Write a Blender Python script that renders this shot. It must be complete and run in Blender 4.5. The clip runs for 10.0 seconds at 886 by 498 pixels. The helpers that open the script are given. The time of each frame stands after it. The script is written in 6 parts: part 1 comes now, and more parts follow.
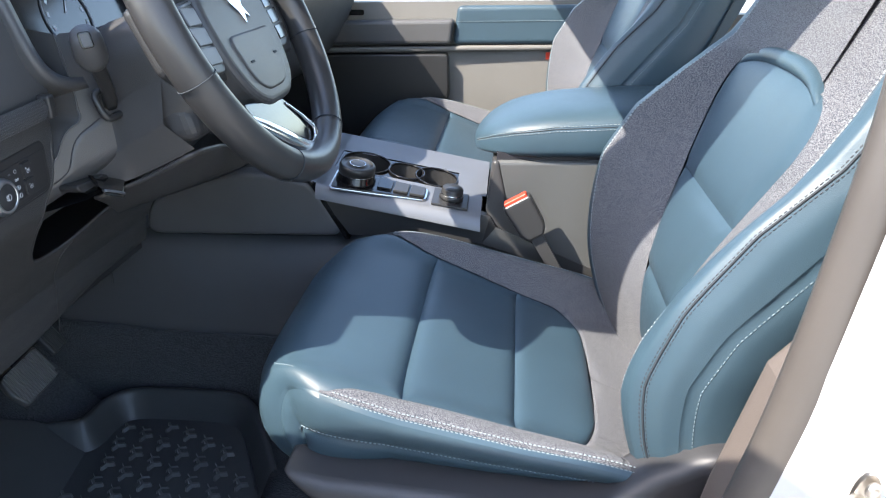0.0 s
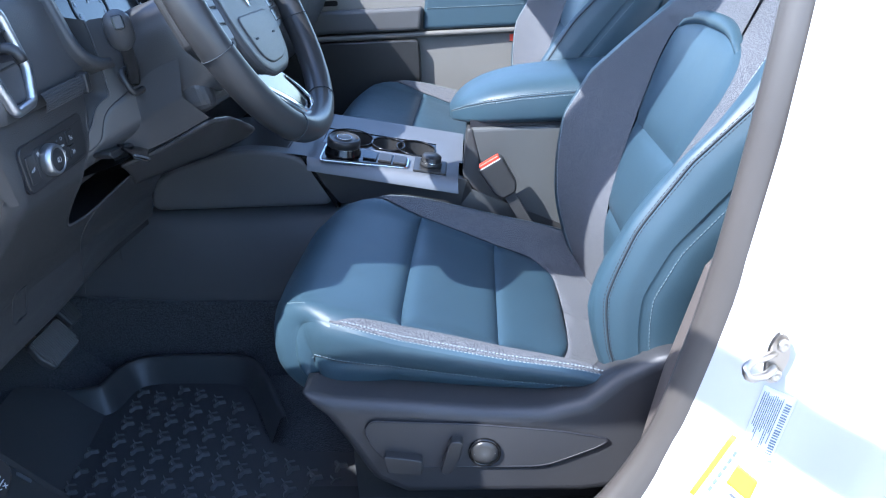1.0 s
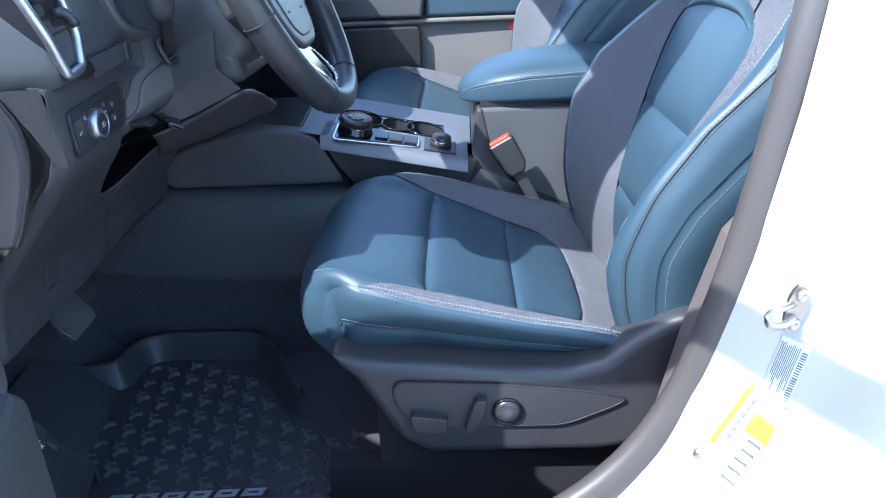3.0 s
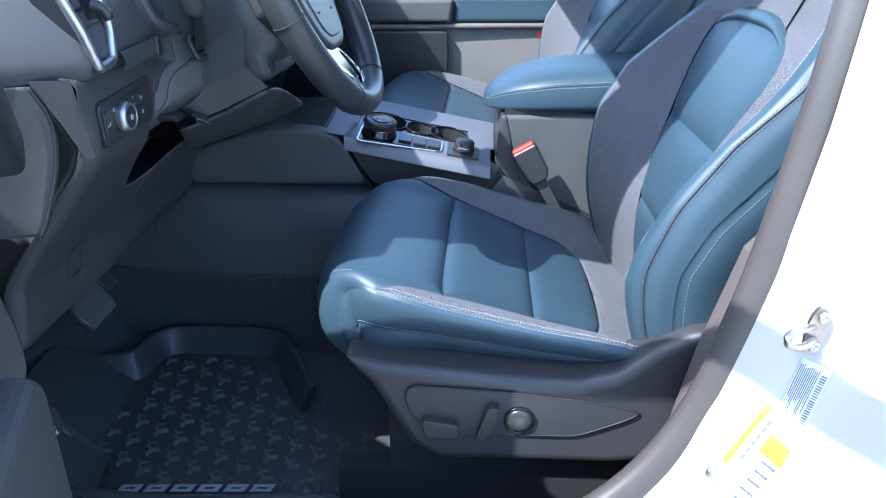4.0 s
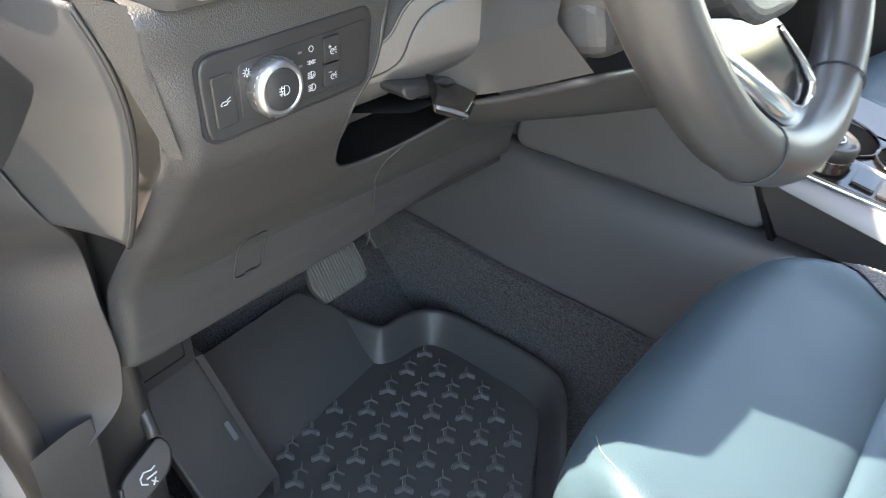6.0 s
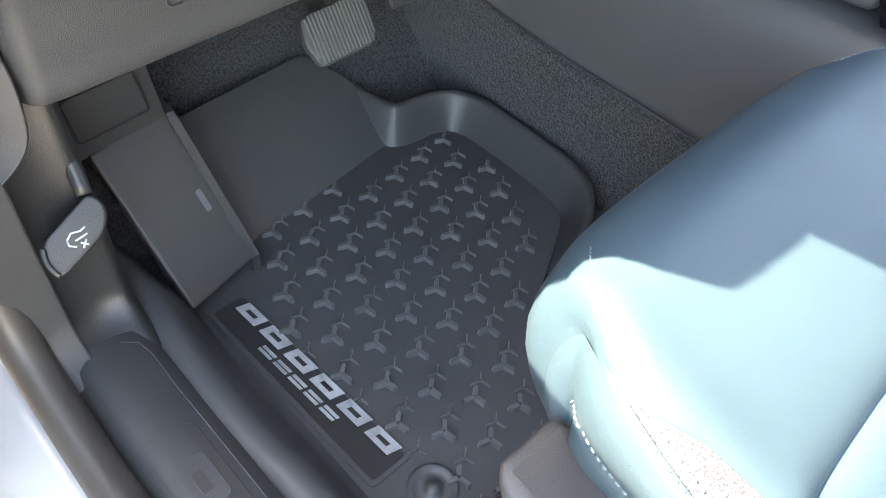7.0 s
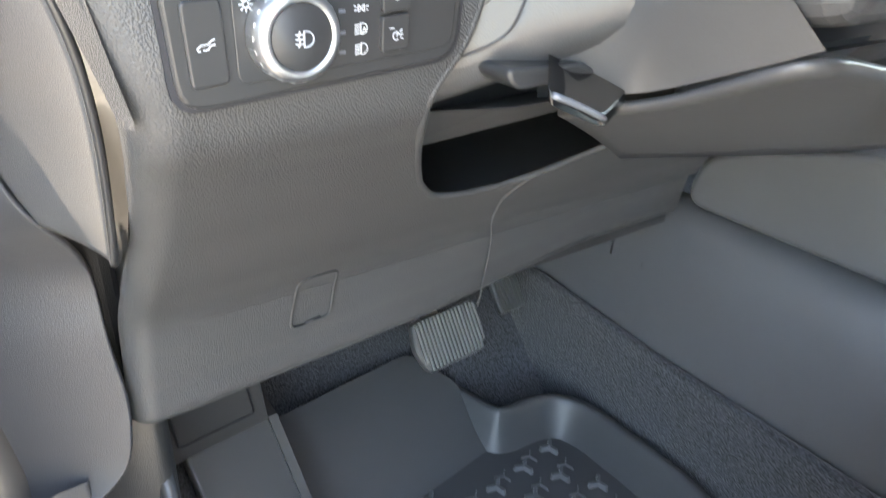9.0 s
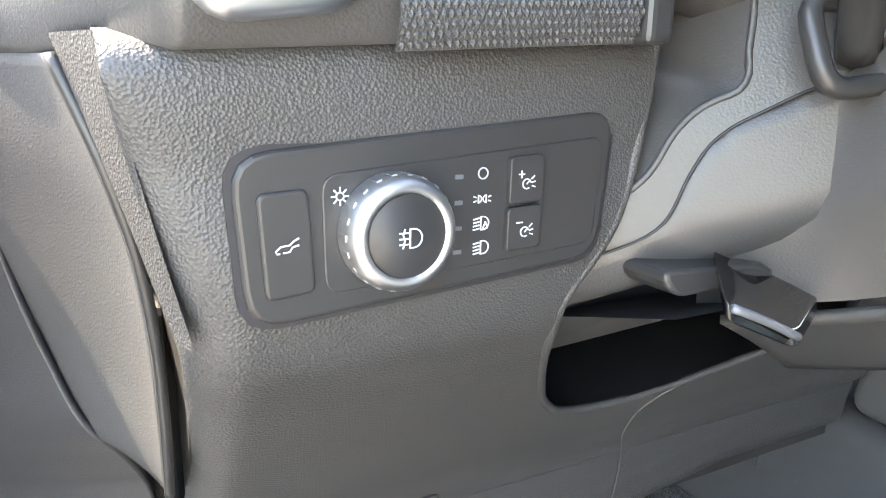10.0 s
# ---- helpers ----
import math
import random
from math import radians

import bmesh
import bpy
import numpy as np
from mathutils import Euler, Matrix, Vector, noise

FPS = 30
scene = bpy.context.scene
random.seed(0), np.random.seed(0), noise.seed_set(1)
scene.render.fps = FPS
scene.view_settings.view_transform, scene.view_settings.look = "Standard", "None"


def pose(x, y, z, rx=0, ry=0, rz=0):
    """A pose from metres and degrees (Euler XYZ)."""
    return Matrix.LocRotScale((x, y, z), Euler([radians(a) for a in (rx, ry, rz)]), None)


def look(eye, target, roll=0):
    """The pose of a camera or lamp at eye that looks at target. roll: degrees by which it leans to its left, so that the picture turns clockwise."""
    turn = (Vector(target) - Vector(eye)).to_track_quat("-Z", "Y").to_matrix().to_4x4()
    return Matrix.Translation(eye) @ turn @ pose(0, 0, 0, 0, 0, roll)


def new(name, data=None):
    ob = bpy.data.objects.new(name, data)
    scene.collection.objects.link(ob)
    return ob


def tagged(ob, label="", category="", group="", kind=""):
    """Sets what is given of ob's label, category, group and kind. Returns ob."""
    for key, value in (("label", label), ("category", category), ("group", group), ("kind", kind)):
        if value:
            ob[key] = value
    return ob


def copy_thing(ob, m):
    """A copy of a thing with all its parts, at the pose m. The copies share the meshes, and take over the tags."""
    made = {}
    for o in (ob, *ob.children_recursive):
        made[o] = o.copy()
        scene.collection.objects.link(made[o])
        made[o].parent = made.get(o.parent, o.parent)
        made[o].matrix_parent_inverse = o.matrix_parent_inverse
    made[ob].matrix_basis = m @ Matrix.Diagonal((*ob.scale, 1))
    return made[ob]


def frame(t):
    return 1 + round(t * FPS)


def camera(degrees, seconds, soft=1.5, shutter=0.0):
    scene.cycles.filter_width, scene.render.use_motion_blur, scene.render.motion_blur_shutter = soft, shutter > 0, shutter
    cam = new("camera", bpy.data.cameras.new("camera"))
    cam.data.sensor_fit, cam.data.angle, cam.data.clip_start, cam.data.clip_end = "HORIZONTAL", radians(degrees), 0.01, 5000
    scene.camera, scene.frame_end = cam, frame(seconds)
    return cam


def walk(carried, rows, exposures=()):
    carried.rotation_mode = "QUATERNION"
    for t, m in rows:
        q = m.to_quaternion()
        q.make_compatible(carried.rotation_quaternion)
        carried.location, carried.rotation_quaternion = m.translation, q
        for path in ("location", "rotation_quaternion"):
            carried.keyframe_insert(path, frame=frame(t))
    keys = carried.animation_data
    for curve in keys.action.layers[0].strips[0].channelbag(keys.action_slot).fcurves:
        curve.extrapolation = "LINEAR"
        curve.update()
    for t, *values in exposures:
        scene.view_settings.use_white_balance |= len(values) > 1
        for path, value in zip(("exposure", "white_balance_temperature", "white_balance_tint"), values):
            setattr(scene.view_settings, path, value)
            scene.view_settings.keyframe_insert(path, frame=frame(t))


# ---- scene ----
cam = camera(62.6, 10.0, soft=1.0, shutter=0.2)
PATH = [
    (0, (0.186, 0.076, 1.304), (-0.004, 1.909, 0.527), -1.0),
    (0.5, (0.181, 0.02, 1.285), (0.06, 1.862, 0.515), -1.7),
    (1, (0.179, -0.076, 1.293), (0.061, 1.759, 0.506), -3.0),
    (1.5, (0.135, -0.129, 1.28), (0.015, 1.695, 0.469), -3.7),
    (2, (0.12, -0.135, 1.269), (0.025, 1.688, 0.454), -3.6),
    (2.5, (0.118, -0.131, 1.271), (0.054, 1.697, 0.464), -2.8),
    (4, (0.117, -0.129, 1.273), (0.006, 1.709, 0.491), -0.4),
    (4.5, (0.135, -0.09, 1.267), (-0.091, 1.733, 0.477), -1.1),
    (4.8, (0.162, 0.029, 1.278), (-0.178, 1.828, 0.472), -2.2),
    (5, (0.149, 0.103, 1.278), (-0.278, 1.857, 0.418), -1.5),
    (5.2, (0.127, 0.163, 1.269), (-0.438, 1.849, 0.352), -0.5),
    (6.3, (0.018, 0.499, 1.219), (-1.054, 1.721, 0.054), 5.6),
    (6.5, (0.023, 0.528, 1.197), (-1.011, 1.656, -0.091), 6.0),
    (7, (0.021, 0.55, 1.135), (-0.861, 1.567, -0.344), 7.3),
    (7.5, (0.023, 0.55, 1.142), (-0.874, 1.557, -0.334), 7.1),
    (8, (0.018, 0.551, 1.15), (-0.97, 1.581, -0.251), 6.4),
    (8.5, (0.007, 0.549, 1.161), (-1.171, 1.636, -0.036), 5.1),
    (9, (-0.042, 0.569, 1.142), (-1.436, 1.672, 0.226), 3.3),
    (9.5, (-0.127, 0.609, 1.143), (-1.735, 1.627, 0.526), 1.3),
    (10, (-0.109, 0.604, 1.133), (-1.801, 1.552, 0.648), 1.4),
]
walk(cam, [(t, look(eye, target, roll)) for t, eye, target, roll in PATH],
     [(0, 2.75, 6700, 10), (1.0, 2.6, 5450, 10), (4.0, 2.5, 5400, 10), (4.5, 2.5, 5700, 10), (5.2, 2.95, 7500, 10), (6.3, 4.3, 8500, 10), (7.0, 4.6, 8800, 10), (8.5, 4.7, 8500, 10), (9.2, 4.75, 8100, 10), (10, 4.6, 8100, 10)])

# ---- light: open sky and one sun from the front and the driver's side ----
SUN = Vector((-0.70, -0.60, 1.0)).normalized()
world = bpy.data.worlds.new("sky")
scene.world = world
world.use_nodes = True
wn = world.node_tree.nodes
sky = wn.new("ShaderNodeTexSky")
sky.sky_type, sky.sun_disc = "NISHITA", False
sky.sun_elevation = math.asin(SUN.z)
sky.sun_rotation = math.atan2(SUN.x, SUN.y)
world.node_tree.links.new(sky.outputs[0], wn["Background"].inputs[0])
wn["Background"].inputs[1].default_value = 0.135
sun = new("sun", bpy.data.lights.new("sun", "SUN"))
sun.data.energy, sun.data.angle, sun.data.color = 2.2, radians(0.53), (1.0, 0.94, 0.85)
sun.matrix_world = look(SUN * 10, (0, 0, 0))


# ---- materials ----
def material(name, color, rough=0.5, metal=0.0, grain=0.0, scale=400.0, dist=0.0006, vary=0.12, big=6.0, color2=None, sheen=0.0, kind="noise", coat=0.0, spec=0.5, soft=0.15):
    m = bpy.data.materials.new(name)
    m.use_nodes = True
    nt = m.node_tree
    n, link = nt.nodes, nt.links.new
    b = n["Principled BSDF"]
    b.inputs["Roughness"].default_value, b.inputs["Metallic"].default_value = rough, metal
    b.inputs["Specular IOR Level"].default_value = spec
    b.inputs["Sheen Weight"].default_value = sheen
    b.inputs["Coat Weight"].default_value = coat
    co = n.new("ShaderNodeTexCoord")
    patch = n.new("ShaderNodeTexNoise")
    patch.inputs["Scale"].default_value, patch.inputs["Detail"].default_value = big, 5
    link(co.outputs["Object"], patch.inputs["Vector"])
    fine = n.new("ShaderNodeTexVoronoi" if kind == "cells" else "ShaderNodeTexNoise")
    fine.inputs["Scale"].default_value = scale
    link(co.outputs["Object"], fine.inputs["Vector"])
    mix = n.new("ShaderNodeMix")
    mix.data_type = "RGBA"
    c2 = color2 or [c * (1 - vary) for c in color]
    mix.inputs["A"].default_value, mix.inputs["B"].default_value = (*color, 1), (*c2, 1)
    ramp = n.new("ShaderNodeMapRange")
    ramp.inputs["From Min"].default_value, ramp.inputs["From Max"].default_value = 0.5 - soft, 0.5 + soft
    link((fine if color2 else patch).outputs[0], ramp.inputs["Value"])
    link(ramp.outputs[0], mix.inputs["Factor"])
    link(mix.outputs["Result"], b.inputs["Base Color"])
    rr = n.new("ShaderNodeMapRange")
    rr.inputs["To Min"].default_value, rr.inputs["To Max"].default_value = max(rough - 0.07, 0.02), min(rough + 0.07, 1)
    link(patch.outputs[0], rr.inputs["Value"])
    link(rr.outputs[0], b.inputs["Roughness"])
    if grain:
        bump = n.new("ShaderNodeBump")
        bump.inputs["Strength"].default_value, bump.inputs["Distance"].default_value = grain, dist
        link(fine.outputs[0], bump.inputs["Height"])
        link(bump.outputs[0], b.inputs["Normal"])
    return m


LEATHER = material("blue_leather", (0.038, 0.07, 0.095), 0.44, grain=0.3, scale=900, dist=0.0004, kind="cells", vary=0.12, spec=0.5)
LEATHER_DARK = material("dark_blue_leather", (0.03, 0.045, 0.062), 0.42, grain=0.25, scale=900, dist=0.0004, kind="cells")
FABRIC = material("grey_woven_fabric", (0.158, 0.16, 0.172), 0.9, grain=0.8, scale=850, dist=0.0009, color2=(0.032, 0.035, 0.046), sheen=0.06, soft=0.08)
THREAD = material("pale_thread", (0.24, 0.29, 0.31), 0.7)
THREAD_BLUE = material("blue_thread", (0.13, 0.18, 0.21), 0.7)
THREAD_DARK = material("dark_thread", (0.03, 0.035, 0.045), 0.7)
# dark cord laid along seams: the shade of their creases is in its colour
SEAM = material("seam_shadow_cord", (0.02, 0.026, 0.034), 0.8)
PLASTIC = material("black_grained_plastic", (0.06, 0.06, 0.0618), 0.4, grain=0.55, scale=950, dist=0.0007, kind="cells")
PLASTIC_FINE = material("fine_black_plastic", (0.055, 0.055, 0.0566), 0.42, grain=0.3, scale=1100, dist=0.0004, kind="cells")
PLASTIC_DARK = material("deep_black_plastic", (0.024, 0.024, 0.0247), 0.34, grain=0.35, scale=900, dist=0.0004, kind="cells")
SHIELD = material("charcoal_shield_plastic", (0.042, 0.042, 0.046), 0.42, grain=0.3, scale=1100, dist=0.0004, kind="cells")
PLASTIC_SOFT = material("charcoal_soft_plastic", (0.078, 0.078, 0.0803), 0.42, grain=0.35, scale=900, dist=0.0004, kind="cells")
COLUMN = material("charcoal_column_plastic", (0.062, 0.062, 0.064), 0.34, grain=0.3, scale=1000, dist=0.0003, kind="cells")
PAD_GREY = material("soft_grey_pad", (0.1, 0.1, 0.103), 0.45, grain=0.3, scale=900, dist=0.0004, kind="cells")
PLASTIC_SMOOTH = material("smooth_black_plastic", (0.033, 0.033, 0.034), 0.36)
GLOSS = material("piano_black", (0.008, 0.008, 0.009), 0.12)
BROWN = material("grey_brown_trim", (0.12, 0.1, 0.09), 0.65, grain=0.3, scale=600)
SEAL = material("rubber_seal", (0.075, 0.066, 0.06), 0.42, grain=0.15, scale=300)
WHITE = material("white_car_paint", (0.55, 0.555, 0.56), 0.25, vary=0.03, coat=0.6)
STEEL = material("worn_steel", (0.56, 0.52, 0.47), 0.35, metal=1.0, grain=0.1, scale=200)
CHROME = material("satin_chrome", (0.75, 0.76, 0.78), 0.16, metal=1.0)
SATIN = material("brushed_satin_metal", (0.62, 0.63, 0.65), 0.38, metal=1.0)
CONSOLE_SIDE = material("grey_console_side_vinyl", (0.1, 0.102, 0.108), 0.38, grain=0.3, scale=900, dist=0.0004, kind="cells")
SILVER = material("grey_silver_trim", (0.16, 0.17, 0.19), 0.45, metal=0.3)
CARPET = material("black_carpet", (0.082, 0.087, 0.098), 0.95, grain=1.0, scale=380, dist=0.003, color2=(0.014, 0.015, 0.018), sheen=0.2)
RUBBER = material("black_rubber_mat", (0.07, 0.071, 0.074), 0.42, grain=0.2, scale=800)
# mat rubber made lighter: the sky's sheen on raised tops is in this colour
TREAD = material("sheen_rubber_tread", (0.14, 0.142, 0.146), 0.3, grain=0.2, scale=800)
MARK = material("pale_print", (0.62, 0.64, 0.66), 0.6)
PRINT = material("worn_pale_grey_print", (0.42, 0.435, 0.45), 0.55, vary=0.3, big=60)
RED = material("red_button", (0.7, 0.06, 0.03), 0.4)
ARMBOX = material("charcoal_armrest_vinyl", (0.085, 0.088, 0.089), 0.45, grain=0.35, scale=900, dist=0.0004, kind="cells")
DOORGREY = material("pale_grey_door_panel", (0.16, 0.155, 0.145), 0.6, grain=0.3, scale=700, dist=0.0004)
CONCRETE = material("pale_concrete", (0.38, 0.35, 0.31), 0.9, grain=0.6, scale=120, dist=0.004, color2=(0.30, 0.275, 0.24))
HEADLINER = material("pale_headliner", (0.5, 0.49, 0.47), 0.9, grain=0.2, scale=500)
YELLOW = material("yellow_label", (0.85, 0.78, 0.03), 0.5)
PAPER = material("clear_white_label", (0.72, 0.75, 0.8), 0.35)
LABEL_INK = material("blue_grey_print", (0.16, 0.2, 0.26), 0.5)
INK = material("black_ink", (0.02, 0.02, 0.025), 0.5)


# ---- mesh helpers ----
def thing(name, loc, label, category, group="", kind=""):
    e = new(name)
    e.location = loc
    e.empty_display_size = 0.05
    return tagged(e, label, category, group, kind)


def put(name, me, mat, parent=None, label="", smooth=True):
    ob = new(name, me)
    me.materials.append(mat)
    if smooth:
        me.polygons.foreach_set("use_smooth", [True] * len(me.polygons))
    if parent is not None:
        ob.parent = parent
        root = parent
        while root.parent is not None:
            root = root.parent
        ob.matrix_parent_inverse = Matrix.Translation(-root.location) if parent.parent is None else Matrix.Identity(4)
    return tagged(ob, label)


def part(name, bm, mat, parent=None, label="", smooth=True):
    bmesh.ops.recalc_face_normals(bm, faces=bm.faces)
    me = bpy.data.meshes.new(name)
    bm.to_mesh(me)
    bm.free()
    return put(name, me, mat, parent, label, smooth)


def sharp(ob, angle=35):
    ob.data.set_sharp_from_angle(angle=radians(angle))
    return ob


def grid(f, us, vs, close_u=False, close_v=False, flip=False):
    """A sheet of points f(u, v)."""
    bm = bmesh.new()
    rows = [[bm.verts.new(f(u, v)) for v in vs] for u in us]
    nu, nv = len(us), len(vs)
    for i in range(nu if close_u else nu - 1):
        for j in range(nv if close_v else nv - 1):
            q = [rows[i][j], rows[(i + 1) % nu][j], rows[(i + 1) % nu][(j + 1) % nv], rows[i][(j + 1) % nv]]
            bm.faces.new(q)
    bmesh.ops.remove_doubles(bm, verts=bm.verts, dist=1e-6)
    return bm


def thick(ob, t, offset=-1):
    m = ob.modifiers.new("thickness", "SOLIDIFY")
    m.thickness, m.offset = t, offset
    return ob


def bevel(ob, w, n=3):
    m = ob.modifiers.new("edge", "BEVEL")
    m.width, m.segments, m.limit_method, m.angle_limit = w, n, "ANGLE", radians(30)
    return ob


def lin(a, b, n):
    return [a + (b - a) * i / (n - 1) for i in range(n)]


def curve(points, n):
    """n points along a smooth line through points of any dimension."""
    P = np.array(points, float)
    s = np.r_[0, np.cumsum(np.linalg.norm(np.diff(P, axis=0), axis=1))]
    t = np.linspace(0, s[-1], n)
    m = np.gradient(P, s, axis=0)
    k = np.clip(np.searchsorted(s, t, side="right") - 1, 0, len(s) - 2)
    h = (s[k + 1] - s[k])[:, None]
    u = ((t - s[k]) / (s[k + 1] - s[k]))[:, None]
    out = (2 * u**3 - 3 * u**2 + 1) * P[k] + (u**3 - 2 * u**2 + u) * h * m[k] + (-2 * u**3 + 3 * u**2) * P[k + 1] + (u**3 - u**2) * h * m[k + 1]
    return [Vector(p) for p in out]


def smooth_value(table, x):
    xs, ys = zip(*table)
    return float(np.interp(x, xs, ys))


def tube(points, r, sides=10, closed=False, squash=1.0, up=Vector((0, 0, 1)), radii=None):
    pts = [Vector(p) for p in points]
    n = len(pts)
    bm = bmesh.new()
    rings = []
    for i, p in enumerate(pts):
        a = pts[(i - 1) % n] if closed or i else pts[i]
        b = pts[(i + 1) % n] if closed or i < n - 1 else pts[i]
        d = (b - a).normalized()
        side = d.cross(up)
        side = side.normalized() if side.length > 1e-4 else d.orthogonal().normalized()
        top = side.cross(d)
        rr = radii[i] if radii else r
        rings.append([bm.verts.new(p + rr * (math.cos(k) * side + squash * math.sin(k) * top)) for k in lin(0, 2 * math.pi, sides + 1)[:-1]])
    for i in range(n if closed else n - 1):
        for j in range(sides):
            bm.faces.new([rings[i][j], rings[(i + 1) % n][j], rings[(i + 1) % n][(j + 1) % sides], rings[i][(j + 1) % sides]])
    if not closed:
        bm.faces.new(rings[0])
        bm.faces.new(rings[-1])
    return bm


def slab(outline, depth):
    """A prism: outline is a loop of points, depth the vector to its other face."""
    bm = bmesh.new()
    a = [bm.verts.new(p) for p in outline]
    b = [bm.verts.new(Vector(p) + Vector(depth)) for p in outline]
    bm.faces.new(a)
    bm.faces.new(b[::-1])
    for i in range(len(a)):
        bm.faces.new([a[i], a[(i + 1) % len(a)], b[(i + 1) % len(a)], b[i]])
    return bm


def box(lo, hi):
    return slab([(lo[0], lo[1], lo[2]), (hi[0], lo[1], lo[2]), (hi[0], hi[1], lo[2]), (lo[0], hi[1], lo[2])], (0, 0, hi[2] - lo[2]))


def rounded(corners, r, n=5):
    """A loop with rounded corners, from corner points in one plane."""
    out = []
    c = [Vector(p) for p in corners]
    for i, p in enumerate(c):
        a, b = (c[i - 1] - p), (c[(i + 1) % len(c)] - p)
        k = min(r, 0.49 * a.length, 0.49 * b.length)
        a, b = p + a.normalized() * k, p + b.normalized() * k
        out += [(1 - t) ** 2 * a + 2 * t * (1 - t) * p + t * t * b for t in lin(0, 1, n)]
    return out


def turned(profile, axis_at, axis, sides=32, lids=True):
    """A turned body: profile is (radius, height) pairs along the axis."""
    axis = Vector(axis).normalized()
    a = axis.orthogonal().normalized()
    b = axis.cross(a)
    at = Vector(axis_at)
    bm = bmesh.new()
    rings = [[bm.verts.new(at + axis * h + r * (math.cos(k) * a + math.sin(k) * b)) for k in lin(0, 2 * math.pi, sides + 1)[:-1]] for r, h in profile]
    for i in range(len(rings) - 1):
        for j in range(sides):
            bm.faces.new([rings[i][j], rings[i + 1][j], rings[i + 1][(j + 1) % sides], rings[i][(j + 1) % sides]])
    if lids:
        bm.faces.new(rings[0])
        bm.faces.new(rings[-1])
    return bm


def stitches(line, normal, length=0.0034, gap=0.0018, w=0.00045, lift=0.0006):
    """A row of short raised stitches along a line of points; normal gives the surface's way out at a point's index."""
    pts = [Vector(p) for p in line]
    bm = bmesh.new()
    s = [0.0]
    for a, b in zip(pts, pts[1:]):
        s.append(s[-1] + (b - a).length)
    t, k = 0.0, 0
    while t + length < s[-1]:
        while s[k + 1] < t:
            k += 1
        d = (pts[k + 1] - pts[k]).normalized()
        p = pts[k] + d * (t - s[k])
        up = Vector(normal(k)).normalized()
        side = d.cross(up).normalized()
        lo = [p - side * w - up * w, p + side * w - up * w, p + d * length + side * w - up * w, p + d * length - side * w - up * w]
        mid = p + d * length / 2
        hi = [mid + (q - mid) * 0.72 + up * (lift + w) for q in lo]
        a, b = [bm.verts.new(q) for q in lo], [bm.verts.new(q) for q in hi]
        bm.faces.new(b)
        for i in range(4):
            bm.faces.new([a[i], a[(i + 1) % 4], b[(i + 1) % 4], b[i]])
        t += length + gap
    return bm


# ---- seats ----
YC = 0.985
HW = 0.25
SEAT_LINE = curve([(0.43, 0.672), (0.36, 0.697), (0.295, 0.727), (0.195, 0.763), (0.06, 0.812), (-0.03, 0.838), (-0.085, 0.842), (-0.118, 0.822), (-0.132, 0.785), (-0.128, 0.74), (-0.10, 0.705), (-0.06, 0.69)], 90)


def seat_at(r):
    """The cushion's middle line and its way out, at r from 0 (rear) to 1 (under the nose)."""
    k = min(max(r, 0), 1) * (len(SEAT_LINE) - 1)
    i = min(int(k), len(SEAT_LINE) - 2)
    a, b = SEAT_LINE[i], SEAT_LINE[i + 1]
    d = (b - a).normalized()
    return a.lerp(b, k - i), Vector((d.y, -d.x))


def seat_r(x):
    """r where the top of the cushion passes x."""
    for i in range(len(SEAT_LINE) - 1):
        if SEAT_LINE[i].x >= x >= SEAT_LINE[i + 1].x:
            return (i + (SEAT_LINE[i].x - x) / (SEAT_LINE[i].x - SEAT_LINE[i + 1].x)) / (len(SEAT_LINE) - 1)
    return 1.0


R_WIDE, R_TIP = seat_r(0.03), seat_r(-0.115)


# how far the cushion's side edges stand above its middle
EDGE_RISE = [(-0.14, -0.006), (-0.05, -0.006), (0.06, 0.002), (0.2, 0.022), (0.36, 0.05), (0.45, 0.06)]


FAR_RISE = [(-0.14, -0.006), (-0.08, -0.002), (-0.02, 0.012), (0.06, 0.026), (0.2, 0.040), (0.36, 0.055), (0.45, 0.06)]


def cushion(r, q, n=0.0):
    """A point of the cushion: q across from -1 (door side) to 1, n out of the surface."""
    p, out = seat_at(r)
    front = max(0.0, min(1.0, (r - R_WIDE) / (R_TIP - R_WIDE)))
    nose = max(0.0, min(1.0, (r - R_WIDE + 0.1) / (R_TIP - R_WIDE + 0.1)))
    aq = abs(q)
    t = max(0.0, min(1.0, (aq - 0.62) / 0.38))
    rise = smooth_value(EDGE_RISE if q < 0 else FAR_RISE, p.x) if r < R_TIP else -0.006
    h = rise * t * t * (3 - 2 * t) + 0.006 * math.exp(-((aq - 0.86) / 0.1) ** 2) - 0.008 * max(0.0, (aq - 0.93) / 0.07) ** 2 + n
    x = p.x + out.x * h + 0.035 * nose * aq**4
    z = p.y + out.y * h
    return Vector((x, YC + HW * q * (1 - 0.20 * front * front * min(aq, 1) ** 2), z))


def side_wall(r, side, t, out):
    """The cushion's side: t from its top edge (0) down to its lower edge (1); round the nose it fans out from one lower point."""
    r1 = R_NOSE
    e, k = cushion(r, side * 0.985, -0.002), cushion(min(r, r1), side * 0.985, -0.002)
    zb = smooth_value([(-0.14, 0.738), (-0.07, 0.738), (0.13, 0.722), (0.25, 0.714), (0.45, 0.69)], k.x)
    foot = Vector((k.x + 0.02 * max(0.0, min(1.0, (r - r1) / 0.1)), k.y - side * 0.052 * max(0.0, min(1.0, (k.x + 0.075) / 0.12)), min(zb - 0.02, k.z - 0.001)))
    p = e.lerp(foot, t)
    out *= 1 - t * max(0.0, min(1.0, (r - r1) / 0.08))
    return Vector((p.x, p.y + side * out, p.z))


